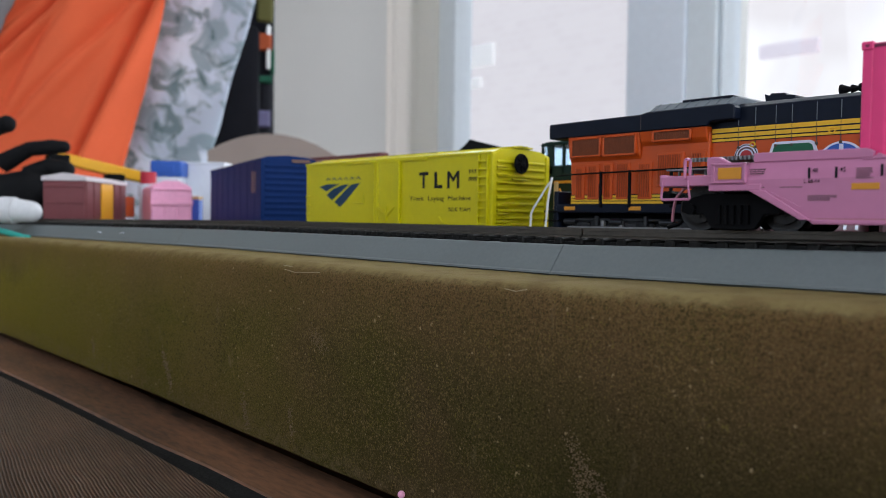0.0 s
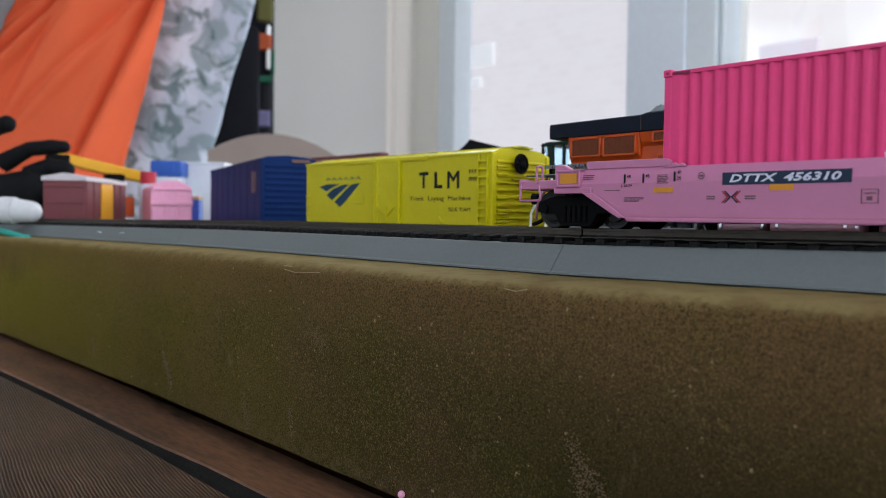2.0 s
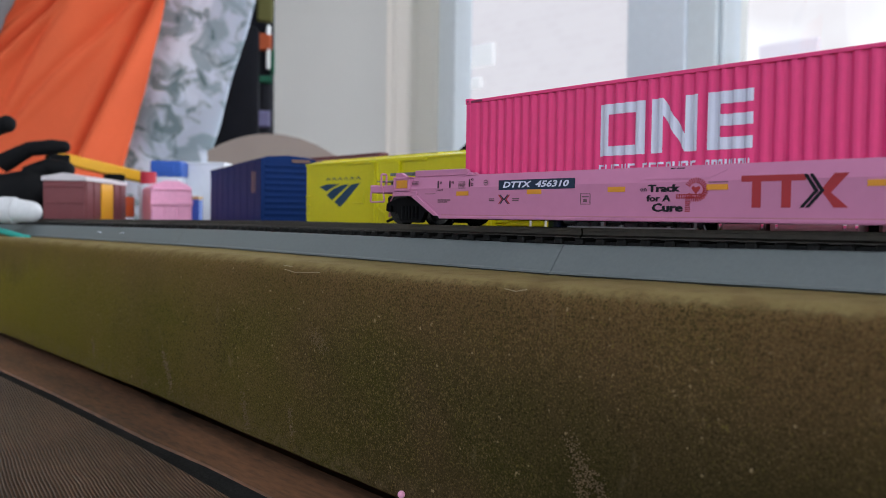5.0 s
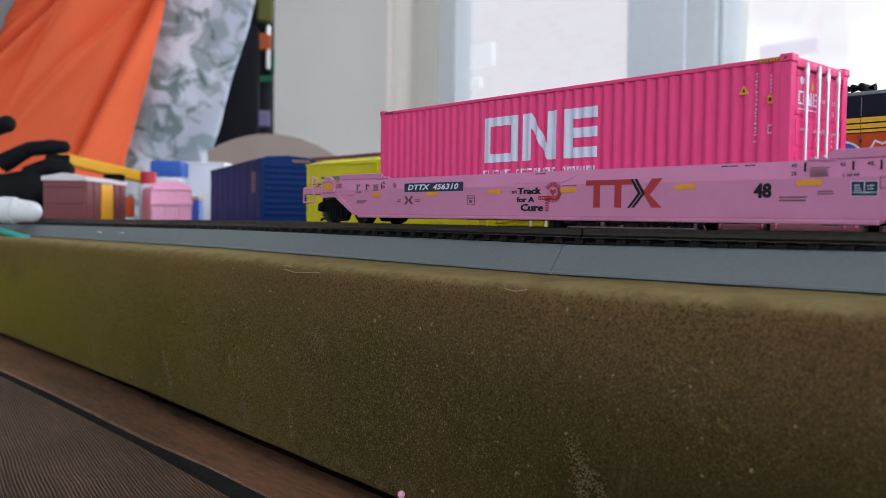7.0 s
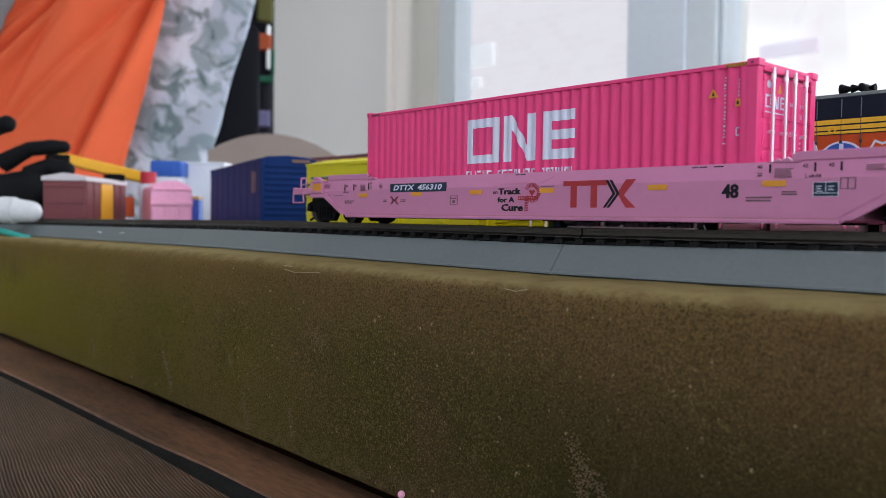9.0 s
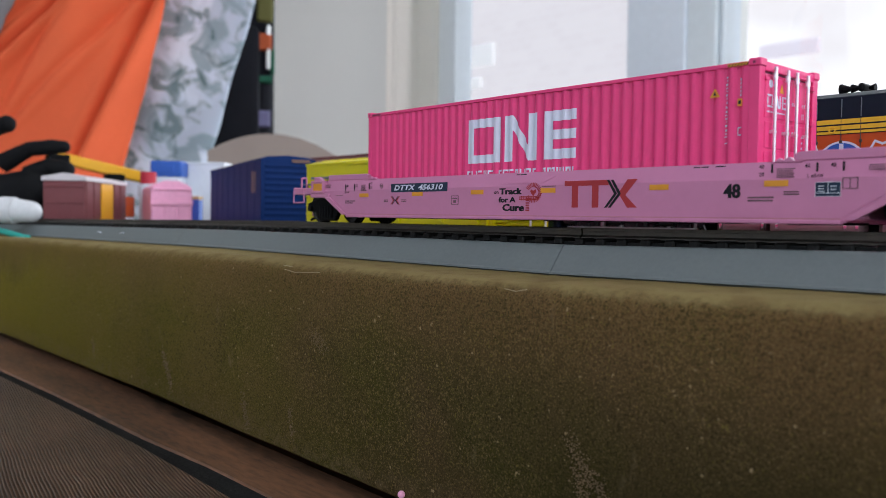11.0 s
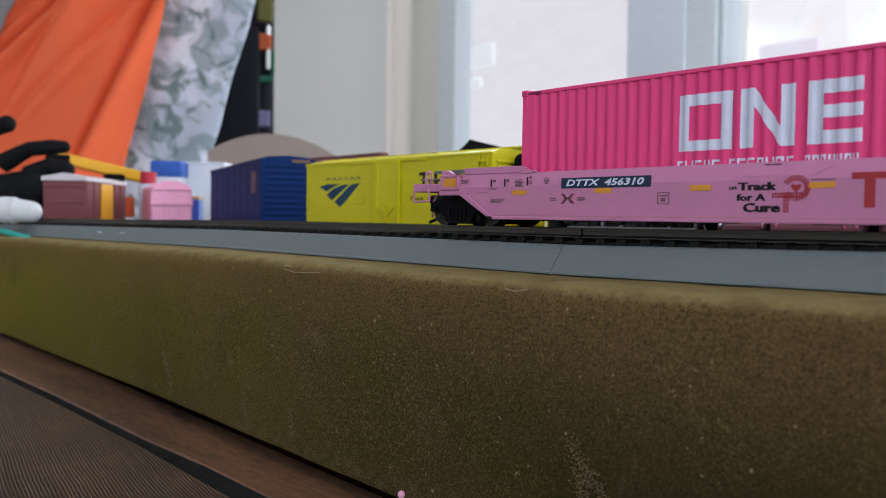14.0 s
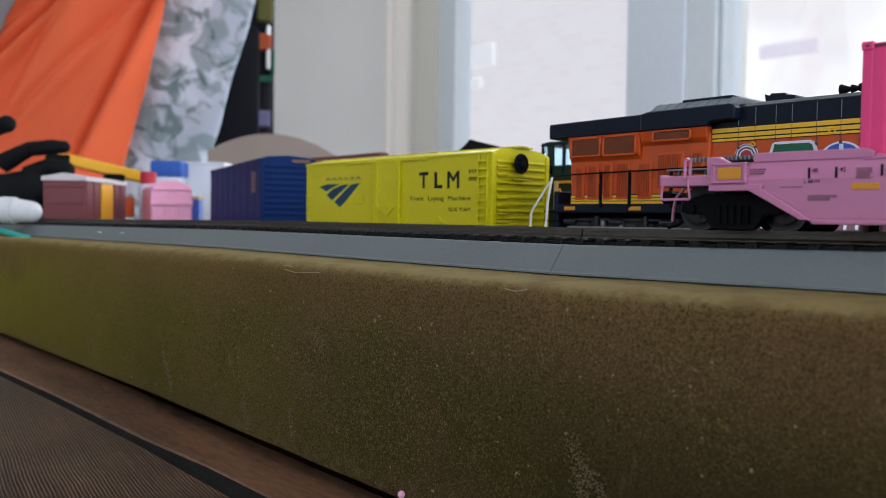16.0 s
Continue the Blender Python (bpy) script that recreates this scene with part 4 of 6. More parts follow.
def container():
    c = thing("shipping_container", (0, 0, 0), "hot pink corrugated shipping container with silver door bars", "shipping container")
    for far in (False, True):
        my = 14 if far else None
        xs = breaks(2.0, 138.0)
        b = prism([(x, corr(x)) for x in xs] + [(x, corr(x) + 0.5) for x in reversed(xs)], ZB + 1.2, ZTOP - 1.1, "z")
        part("side_panel", flip(b, None, my), MAGENTA, c, smooth=True)
        part("top_rail", flip(box(1.5, 138.5, 0.0, 1.2, ZTOP - 1.3, ZTOP - 0.35, 0.12), None, my), MAGENTA, c)
        part("bottom_rail", flip(box(1.5, 138.5, 0.0, 1.2, ZB, ZB + 1.5, 0.12), None, my), MAGENTA, c)
        for x0, x1 in ((0, 2.0), (137.4, 140)):
            part("corner_post", flip(box(x0 + 0.05, x1 - 0.05, 0.02, 2.4, ZB + 1.5, ZTOP - 1.5, 0.15), None, my), MAGENTA, c)
            for z in (ZB, ZTOP - 1.6):
                cs = box(x0 - (0.15 if x0 == 0 else 0), x1 + (0.25 if x0 else 0.1), -0.25, 2.6, z, z + 1.7, 0.2)
                cast = part("corner_casting", flip(cs, None, my), MAGENTA, c)
                xm = (x0 + x1) / 2
                part("casting_slot", flip(box(xm - 0.45, xm + 0.45, -0.29, -0.1, z + 0.45, z + 1.2, 0.15), None, my), DEEP_PINK, cast)
    part("roof", box(1.5, 138.5, 0.9, 27.1, ZTOP - 0.9, ZTOP - 0.5), MAGENTA, c)
    part("floor", box(1.5, 138.5, 0.9, 27.1, ZB + 0.2, ZB + 0.8), MAGENTA, c)
    part("front_wall", box(0.3, 1.0, 2, 26, ZB + 1, ZTOP - 1), MAGENTA, c)
    hz = None
    for k in range(7):
        hz = prism([(132.5 - 0 + k * 0.72, ZTOP - 1.15), (132.8 + k * 0.72, ZTOP - 1.15), (133.2 + k * 0.72, ZTOP - 0.55), (132.9 + k * 0.72, ZTOP - 0.55)], -0.05, 0.02, "y", hz)
    part("hazard_stripe", box(132.4, 137.3, -0.03, 0.05, ZTOP - 1.2, ZTOP - 0.5), AMBER, c)
    part("hazard_stripe", hz, BLACK_INK, c)
    part("hazard_stripe", box(2.2, 6.8, -0.03, 0.05, ZTOP - 1.2, ZTOP - 0.6), DEEP_PINK, c)
    # door end
    part("door_header", box(138.6, 140, 2.4, 25.6, ZTOP - 2.4, ZTOP - 0.4, 0.15), MAGENTA, c)
    part("door_sill", box(138.6, 140, 2.4, 25.6, ZB, ZB + 2.0, 0.15), MAGENTA, c)
    for y0, y1 in ((2.5, 13.9), (14.1, 25.5)):
        door = part("door", box(138.7, 139.4, y0, y1, ZB + 2.1, ZTOP - 2.5, 0.1), MAGENTA, c)
        for z, h in ((6.8, 5.2), (12.7, 5.2), (18.6, 5.8), (25.2, 8.9)):
            part("door_panel", box(139.3, 139.62, y0 + 1.0, y1 - 1.0, z, z + h, 0.15), MAGENTA, door)
        part("gasket", box(139.3, 139.55, y0 - 0.05 if y0 > 10 else y0, (y0 if y0 > 10 else y0) + 0.5, ZB + 2.2, ZTOP - 2.6), MAGENTA, door)
        for y in (y0 + 3.4, y1 - 2.2) if y0 < 10 else (y0 + 2.0, y1 - 4.0):
            bar = part("lock_rod", rod((140.6, y, ZB + 1.2), (140.6, y, ZTOP - 1.3), 0.36, None, 10), SILVER, door, "silver locking rod", smooth=True)
            part("rod_cap", rod((140.5, y, ZTOP - 3.9), (140.5, y, ZTOP - 2.6), 0.55, None, 10), SILVER, bar)
            g = None
            for z in (7.2, 13.6, 21.8):
                g = box(139.4, 140.95, y - 0.5, y + 0.5, z, z + 0.7, 0.12, g)
            part("rod_guide", g, SILVER, door)
        for z in (8, 16, 25, 33):
            part("hinge", box(139.3, 140.3, (2.2 if y0 < 10 else 24.9), (3.1 if y0 < 10 else 25.8), z, z + 1.3, 0.15), MAGENTA, door)
    part("dark_gasket", box(139.3, 139.5, 24.4, 24.8, 6.5, 34.8), DEEP_PINK, c)
    part("dark_gasket", box(139.3, 139.5, 3.0, 25.0, 34.7, 35.1), DEEP_PINK, c)
    markings(c)
    return c


DEEP_PINK = mat("deep_pink_shadow_gap", (0.16, 0.02, 0.06), 0.6)
SILVER = mat("silver_rod_paint", (0.66, 0.60, 0.66), 0.3, 0.5)


def markings(c):
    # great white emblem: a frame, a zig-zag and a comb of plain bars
    e = bar_on_side(49.2, 62.4, 28.7, 31.3)
    e = bar_on_side(49.2, 62.4, 18.4, 20.8, e)
    e = bar_on_side(49.2, 51.9, 20.8, 28.7, e)
    e = bar_on_side(59.7, 62.4, 20.8, 28.7, e)
    part("emblem_frame", e, WHITE_INK, c, "white square emblem outline")
    e = bar_on_side(64.5, 67.6, 18.4, 31.3)
    e = bar_on_side(73.6, 76.7, 18.4, 31.3, e)
    e = on_side(67.6, 73.6, lambda x: 27.2 - (x - 67.6) * 8.8 / 6.0, lambda x: 31.3 - (x - 67.6) * 8.8 / 6.0, 0.06, e)
    part("emblem_zigzag", e, WHITE_INK, c)
    e = bar_on_side(79.3, 82.4, 18.4, 31.3)
    for z0, z1 in ((28.5, 31.3), (23.6, 26.2), (18.4, 21.1)):
        e = bar_on_side(82.4, 90.0, z0, z1, e)
    part("emblem_comb", e, WHITE_INK, c)
    e = None
    rnd = random.Random(5)
    for x0, x1, n in ((49.0, 60.2, 5), (61.9, 77.0, 7), (78.8, 89.9, 7)):
        w = (x1 - x0) / n
        for k in range(n):
            x, a = x0 + k * w, w * 0.78
            kind = rnd.randrange(3)
            e = bar_on_side(x, x + 0.42, 14.0, 16.25, e)
            if kind != 1:
                e = bar_on_side(x + 0.42, x + a, 15.75, 16.25, e)
            if kind != 2:
                e = bar_on_side(x + a - 0.42, x + a, 14.0, 15.75 if kind == 0 else 16.25, e)
    part("small_caption", e, WHITE_INK, c)
    # warning labels
    part("warning_label", prism([(128.3, 30.0), (130.8, 30.0), (129.55, 32.0)], -0.06, 0.05), AMBER, c, "amber warning triangle")
    part("warning_label_mark", prism([(129.2, 30.4), (129.9, 30.4), (129.55, 31.4)], -0.09, 0.05), BLACK_INK, c)
    part("height_label", box(135.0, 136.0, -0.06, 0.4, 27.6, 29.2), AMBER, c)
    part("height_label_mark", box(135.2, 135.8, -0.1, 0.2, 28.0, 28.8), BLACK_INK, c)
    rnd = random.Random(3)
    e = None
    z = 21.0
    while z < 34:
        h = rnd.choice((0.35, 0.5, 0.7))
        e = bar_on_side(131.8 + 0.25 * rnd.random(), 132.45, z, z + h * 0.7, e)
        z += h + 0.3
    z = 29.8
    while z < 34:
        e = bar_on_side(135.2, 135.6, z, z + 0.5, e)
        z += 0.85
    for a in ((134.8, 135.9, 21.2, 21.5), (134.8, 135.9, 22.8, 23.1), (134.8, 135.0, 21.2, 23.0), (131.7, 132.7, 19.6, 19.8), (131.7, 132.7, 21.0, 21.2)):
        e = bar_on_side(*a, e)
    part("serial_print", e, WHITE_INK, c)
    # prints on the doors
    d = None
    X = 139.68
    for y0, y1, z0, z1 in ((4.0, 4.6, 28.0, 29.8), (4.0, 6.6, 29.8, 30.4), (4.0, 6.6, 27.4, 28.0), (6.0, 6.6, 28.0, 29.8), (7.3, 8.0, 27.4, 30.4), (9.6, 10.3, 27.4, 30.4), (10.9, 11.5, 27.4, 30.4), (11.5, 12.8, 29.8, 30.4), (11.5, 12.8, 28.7, 29.2), (11.5, 12.8, 27.4, 28.0), (4.0, 12.6, 26.3, 26.7),
                            (15.6, 16.1, 28.6, 29.6), (16.4, 16.9, 28.6, 29.6), (17.2, 17.7, 28.6, 29.6), (20.6, 21.0, 28.6, 29.6), (21.5, 22.0, 28.6, 29.6), (23.2, 23.9, 28.0, 30.0), (20.6, 21.0, 26.0, 27.4), (21.2, 21.6, 26.0, 27.4),
                            (20.6, 21.4, 21.6, 22.2), (20.6, 21.4, 20.4, 21.0), (20.6, 21.4, 19.2, 19.8), (20.6, 21.4, 18.0, 18.6), (15.8, 16.6, 22.4, 23.0), (16.9, 17.4, 22.4, 23.0)):
        d = box(X - 0.02, X + 0.03, y0 + 0.1, y1 - 0.1, z0 + 0.08, z1 - 0.08, 0, d)
    d = rod((X - 0.02, 5.6, 32.6), (X + 0.03, 5.6, 32.6), 0.9, d, 16)
    d = prism([(7.9, 30.3), (8.7, 30.3), (9.8, 27.5), (9.0, 27.5)], X - 0.02, X + 0.03, "x", d)
    part("door_print", d, WHITE_INK, c)
    part("warning_label", prism([(9.7, 31.0), (11.5, 31.0), (10.6, 33.0)], X - 0.02, X + 0.04, "x"), AMBER, c)


# ---------------------------------------------------------------- motion of the train
PATH = ((0.0, 15.8), (0.5, 5.2), (1.0, -6.1), (1.5, -17.6), (2.0, -28.6), (2.5, -40.1), (3.0, -51.3), (3.5, -62.6), (4.0, -73.7), (4.2, -78.1), (5.25, -102.2), (6.3, -126.2), (6.5, -129.9), (7.0, -138.1), (7.5, -143.0),
        (8.0, -144.8), (8.5, -145.2), (9.2, -145.4), (10.4, -145.4), (11.3, -144.2), (11.5, -143.2), (12.0, -135.6), (12.5, -124.8), (13.0, -110.9), (13.5, -94.0), (14.0, -73.8), (14.5, -51.8), (15.0, -29.0), (15.5, -6.2), (16.0, 15.8))
TS, XS = np.array([p[0] for p in PATH]), np.array([p[1] for p in PATH])


def travel(t):
    """Place of the car along the track at t seconds: a smooth curve through PATH."""
    h, d = np.diff(TS), np.diff(XS) / np.diff(TS)
    s = np.zeros(len(TS))
    for i in range(1, len(TS) - 1):
        s[i] = 0 if d[i - 1] * d[i] <= 0 else (h[i - 1] + h[i]) / (h[i - 1] / d[i] + h[i] / d[i - 1])
    s[0], s[-1] = d[0], d[-1]
    i = int(min(max(np.searchsorted(TS, t, side="right") - 1, 0), len(h) - 1))
    u = (t - TS[i]) / h[i]
    return float((1 + 2 * u) * (1 - u) ** 2 * XS[i] + u * (1 - u) ** 2 * h[i] * s[i] + u * u * (3 - 2 * u) * XS[i + 1] + u * u * (u - 1) * h[i] * s[i + 1])


WELL_CAR = well_car()
CONTAINER = container()
WHEELS = []
_wheel_mesh = finish("wheelset", wheelset(), WHEEL_STEEL, True)
for _x in (TC - 10.2, TC + 10.2, 2 * XC - TC + 10.2, 2 * XC - TC - 10.2):
    _o = new("wheelset", _wheel_mesh)
    _o.parent = WELL_CAR
    WHEELS.append((_o, _x))


def motions():
    times = [i / 10 for i in range(161)]
    rows = [(t, pose(travel(t) * K, 0, 0)) for t in times]
    walk(WELL_CAR, rows)
    walk(CONTAINER, rows)
    for ob, x in WHEELS:
        walk(ob, [(t, pose(x * K, 14 * K, 5.3 * K, 0, math.degrees((travel(t) - travel(0)) / 5.3), 0)) for t in times])


# ---------------------------------------------------------------- yellow boxcar
def boxcar(name, at, turn, length, width, z0, z1, peak, body, label, rail_z, ribs=True, group="boxcars"):
    """Boxcar whose near bottom corner on the lens side is the origin and whose body runs along -x."""
    car = thing(name, at, label, "rail car", group, turn)
    L, Wd = length, width
    roof = [(0, z1), (Wd * 0.16, z1 + (peak - z1) * 0.6), (Wd / 2, peak), (Wd * 0.84, z1 + (peak - z1) * 0.6), (Wd, z1), (Wd, z0), (0, z0)]
    part("body", prism(roof, -L, 0, "x", bevel=0.25), body, car)
    n = 9
    for i in range(n):
        x = -L + L * (i + 0.5) / n
        part("roof_rib", prism([(-0.2, z1 - 0.6), (Wd * 0.16, z1 + (peak - z1) * 0.6 + 0.5), (Wd / 2, peak + 0.5), (Wd * 0.84, z1 + (peak - z1) * 0.6 + 0.5), (Wd + 0.2, z1 - 0.6), (Wd * 0.8, z1 - 0.6), (Wd * 0.2, z1 - 0.6)], x - 0.5, x + 0.5, "x"), body, car)
    part("eave", box(-L - 0.3, 0.3, -0.5, 0.4, z1 - 0.9, z1 + 0.1, 0.15), body, car)
    part("bottom_sill", box(-L - 0.2, 0.2, -0.4, 0.4, z0 - 0.2, z0 + 1.3, 0.15), body, car)
    if ribs:
        h = (z1 - z0 - 4) / 10
        for i in range(10):
            part("end_rib", box(0, 0.9, 2.6, Wd - 2.6, z0 + 2 + i * h + 0.4, z0 + 2 + i * h + h * 0.62, 0.4), body, car)
        for y in (1.1, Wd - 1.1):
            part("corner_post", box(-0.6, 0.7, y - 1.2, y + 1.2, z0, z1 - 0.4, 0.25), body, car)
    for x in (-L + 22, -22):
        tr = None
        for s in (0, 1):
            y = Wd / 2 - 11.8 + s * 23.6
            tr = prism([(x - 15, rail_z + 3), (x - 6, rail_z + 8), (x + 6, rail_z + 8), (x + 15, rail_z + 3), (x + 5, rail_z + 1.6), (x - 5, rail_z + 1.6)], y - 0.9, y + 0.9, "y", tr)
        tr = box(x - 3, x + 3, Wd / 2 - 12, Wd / 2 + 12, rail_z + 5, z0 + 0.5, 0.3, tr)
        part("truck", tr, BLACK, car)
        for dx in (-10, 10):
            w = lathe([(y, r) for y, r in ((-8.5, 0.9), (-8.5, 5.2), (-6.6, 5.2), (-6.2, 6.0), (-5.6, 6.0), (-5.6, 0.9), (5.6, 0.9), (5.6, 6.0), (6.2, 6.0), (6.6, 5.2), (8.5, 5.2), (8.5, 0.9))], 0, 20)
            for v in w.verts:
                v.co += Vector((x + dx, Wd / 2, rail_z + 5.3))
            part("wheelset", w, WHEEL_STEEL, car, smooth=True)
    return car


def yellow_boxcar():
    # rail head at -10; the body hangs low over its trucks
    car = boxcar("boxcar", (-158.6, 73.5, 0), 0, 141.5, 35.5, -3.5, 30.0, 32.6, YELLOW, "bright yellow boxcar with black letters and blue swooshes", -10)
    o = 158.6
    Y = -0.05
    text_mesh("lettering", "T", -205.1 + o, 15.5, 7.4, BLACK_INK, car, Y, 6.4, bold=0.035)
    text_mesh("lettering", "L", -194.6 + o, 15.3, 7.4, BLACK_INK, car, Y, 5.6, bold=0.035)
    # heavy strokes: two passes of ink, a hair apart
    for k in (0, 1):
        text_mesh("lettering", "M", -186.0 + 0.55 * k + o, 15.2, 7.5, BLACK_INK, car, Y - 0.012 * k, 7.4)
        text_mesh("lettering", "Track  Laying  Machine", -211.8 + 0.16 * k + o, 9.3, 2.6, BLACK_INK, car, Y - 0.012 * k, 40.8)
        text_mesh("lettering", "BLUE TEAM", -185.0 + 0.14 * k + o, 5.2, 1.6, BLACK_INK, car, Y - 0.012 * k, 13.8)
    b = None
    for z, n, pitch in ((21.3, 4, 1.75), (18.0, 5, 1.45)):
        for i in range(n):
            x = -172.2 + i * pitch + o
            b = box(x, x + 0.35, Y - 0.02, Y + 0.1, z, z + 1.7, 0, b)
            b = box(x + 0.35, x + 0.8, Y - 0.02, Y + 0.1, z + 1.3, z + 1.7, 0, b)
            b = box(x + 0.8, x + 1.1, Y - 0.02, Y + 0.1, z + 0.2, z + 1.7, 0, b)
    part("number_print", b, BLACK_INK, car)
    b = None
    for i in range(6):
        x = -281.0 + i * 5.3 + o
        b = prism([(x, 20.8), (x + 0.8, 20.8), (x + 2.0, 21.8), (x + 3.4, 20.8), (x + 4.2, 20.8), (x + 2.6, 22.3), (x + 1.6, 22.3)], Y - 0.02, Y + 0.1, "y", b)
    part("name_print", b, NAVY_PRINT, car)
    # three swooshes
    for a in ([(-287.4, 17.7), (-280, 19.0), (-268, 19.0), (-274, 17.5), (-280.6, 15.2)], [(-280.6, 13.3), (-274, 16.6), (-267, 18.3), (-260, 18.8), (-266.5, 15.2), (-275.4, 10.6)],
              [(-273.3, 9.7), (-264.8, 14.8), (-258.4, 18.4), (-250.6, 19.2), (-257.0, 14.5), (-263, 10.0), (-268.2, 7.0)]):
        part("swoosh", prism([(x + o, z) for x, z in a], Y - 0.02, Y + 0.1), NAVY_PRINT, car, "blue swoosh")
    # sliding door with its tracks, posts, latches
    d = part("door", box(-238 + o, -219 + o, -1.0, 0.1, -1.5, 28.4, 0.25), YELLOW, car)
    for x in (-238.4, -236.0, -219.6):
        part("door_post", box(x + o, x + 1.3 + o, -1.5, 0, -1.8, 28.8, 0.25), YELLOW, d)
    part("latch", prism([(-235.5 + o, 6.8), (-234 + o, 6.8), (-228.5 + o, 3.8), (-223 + o, 6.8), (-221.5 + o, 6.8), (-228 + o, 2.2)], -1.7, -0.9), YELLOW, d)
    part("latch", box(-228.8 + o, -227.4 + o, -1.8, -0.9, 0.5, 7.5, 0.15), YELLOW, d)
    part("door_rail", box(-262 + o, -200 + o, -0.9, 0.1, 28.4, 29.2, 0.1), YELLOW, car)
    part("door_rail", box(-262 + o, -200 + o, -0.9, 0.1, -2.2, -1.3, 0.1), YELLOW, car)
    part("lever", wire([(-256 + o, -0.6, 9), (-247 + o, -0.6, 9), (-247 + o, -0.6, 14.5)], 0.3), YELLOW, car)
    part("bracket", prism([(-193 + o, 0.2), (-190.6 + o, 3.0), (-188 + o, 0.2)], -0.7, 0), YELLOW, car)
    # ladders at the near corner
    for z in range(0, 9):
        part("rung", box(-165.8 + o, -160.4 + o, -1.3, -0.5, -0.6 + z * 3.3, 0.2 + z * 3.3, 0.15), YELLOW, car)
        if z < 8:
            part("rung", box(0.6, 1.6, 2.0, 9.0, 0.6 + z * 3.3, 1.3 + z * 3.3, 0.2), YELLOW, car)
    for x in (-166.0, -160.6):
        part("ladder_rail", box(x + o, x + 0.6 + o, -1.2, 0, -2, 29, 0.1), YELLOW, car)
    for z in range(3):
        part("rung", box(-299.0 + o, -294.6 + o, -1.2, -0.4, 3 + z * 4.6, 3.8 + z * 4.6, 0.15), YELLOW, car)
    # brake wheel on the end
    w = None
    for i in range(16):
        a, b2 = i * math.pi / 8, (i + 1) * math.pi / 8
        w = rod((2.6, 15.2 + 3.9 * math.cos(a), 25.6 + 3.9 * math.sin(a)), (2.6, 15.2 + 3.9 * math.cos(b2), 25.6 + 3.9 * math.sin(b2)), 0.5, w, 6)
        if i % 2 == 0:
            w = rod((2.6, 15.2, 25.6), (2.6, 15.2 + 3.9 * math.cos(a), 25.6 + 3.9 * math.sin(a)), 0.35, w, 5)
    w = rod((0.5, 15.2, 25.6), (3.0, 15.2, 25.6), 1.0, w, 10)
    w = rod((2.2, 15.2, 25.6), (2.5, 15.2, 25.6), 3.7, w, 20)
    part("brake_wheel", w, BLACK, car, "black brake wheel")
    part("brake_platform", box(0.4, 1.9, 11, 20, 18.6, 19.2, 0.15), YELLOW, car)
    part("running_board", box(-141, 1.6, 15.0, 20.5, 32.8, 33.3, 0.15), YELLOW, car)
    part("roof_bracket", box(-6, 1.2, 12.0, 24.0, 32.2, 33.0, 0.2), YELLOW, car)
    return car


NAVY_PRINT = mat("blue_print", (0.007, 0.038, 0.085), 0.5)
yellow_boxcar()


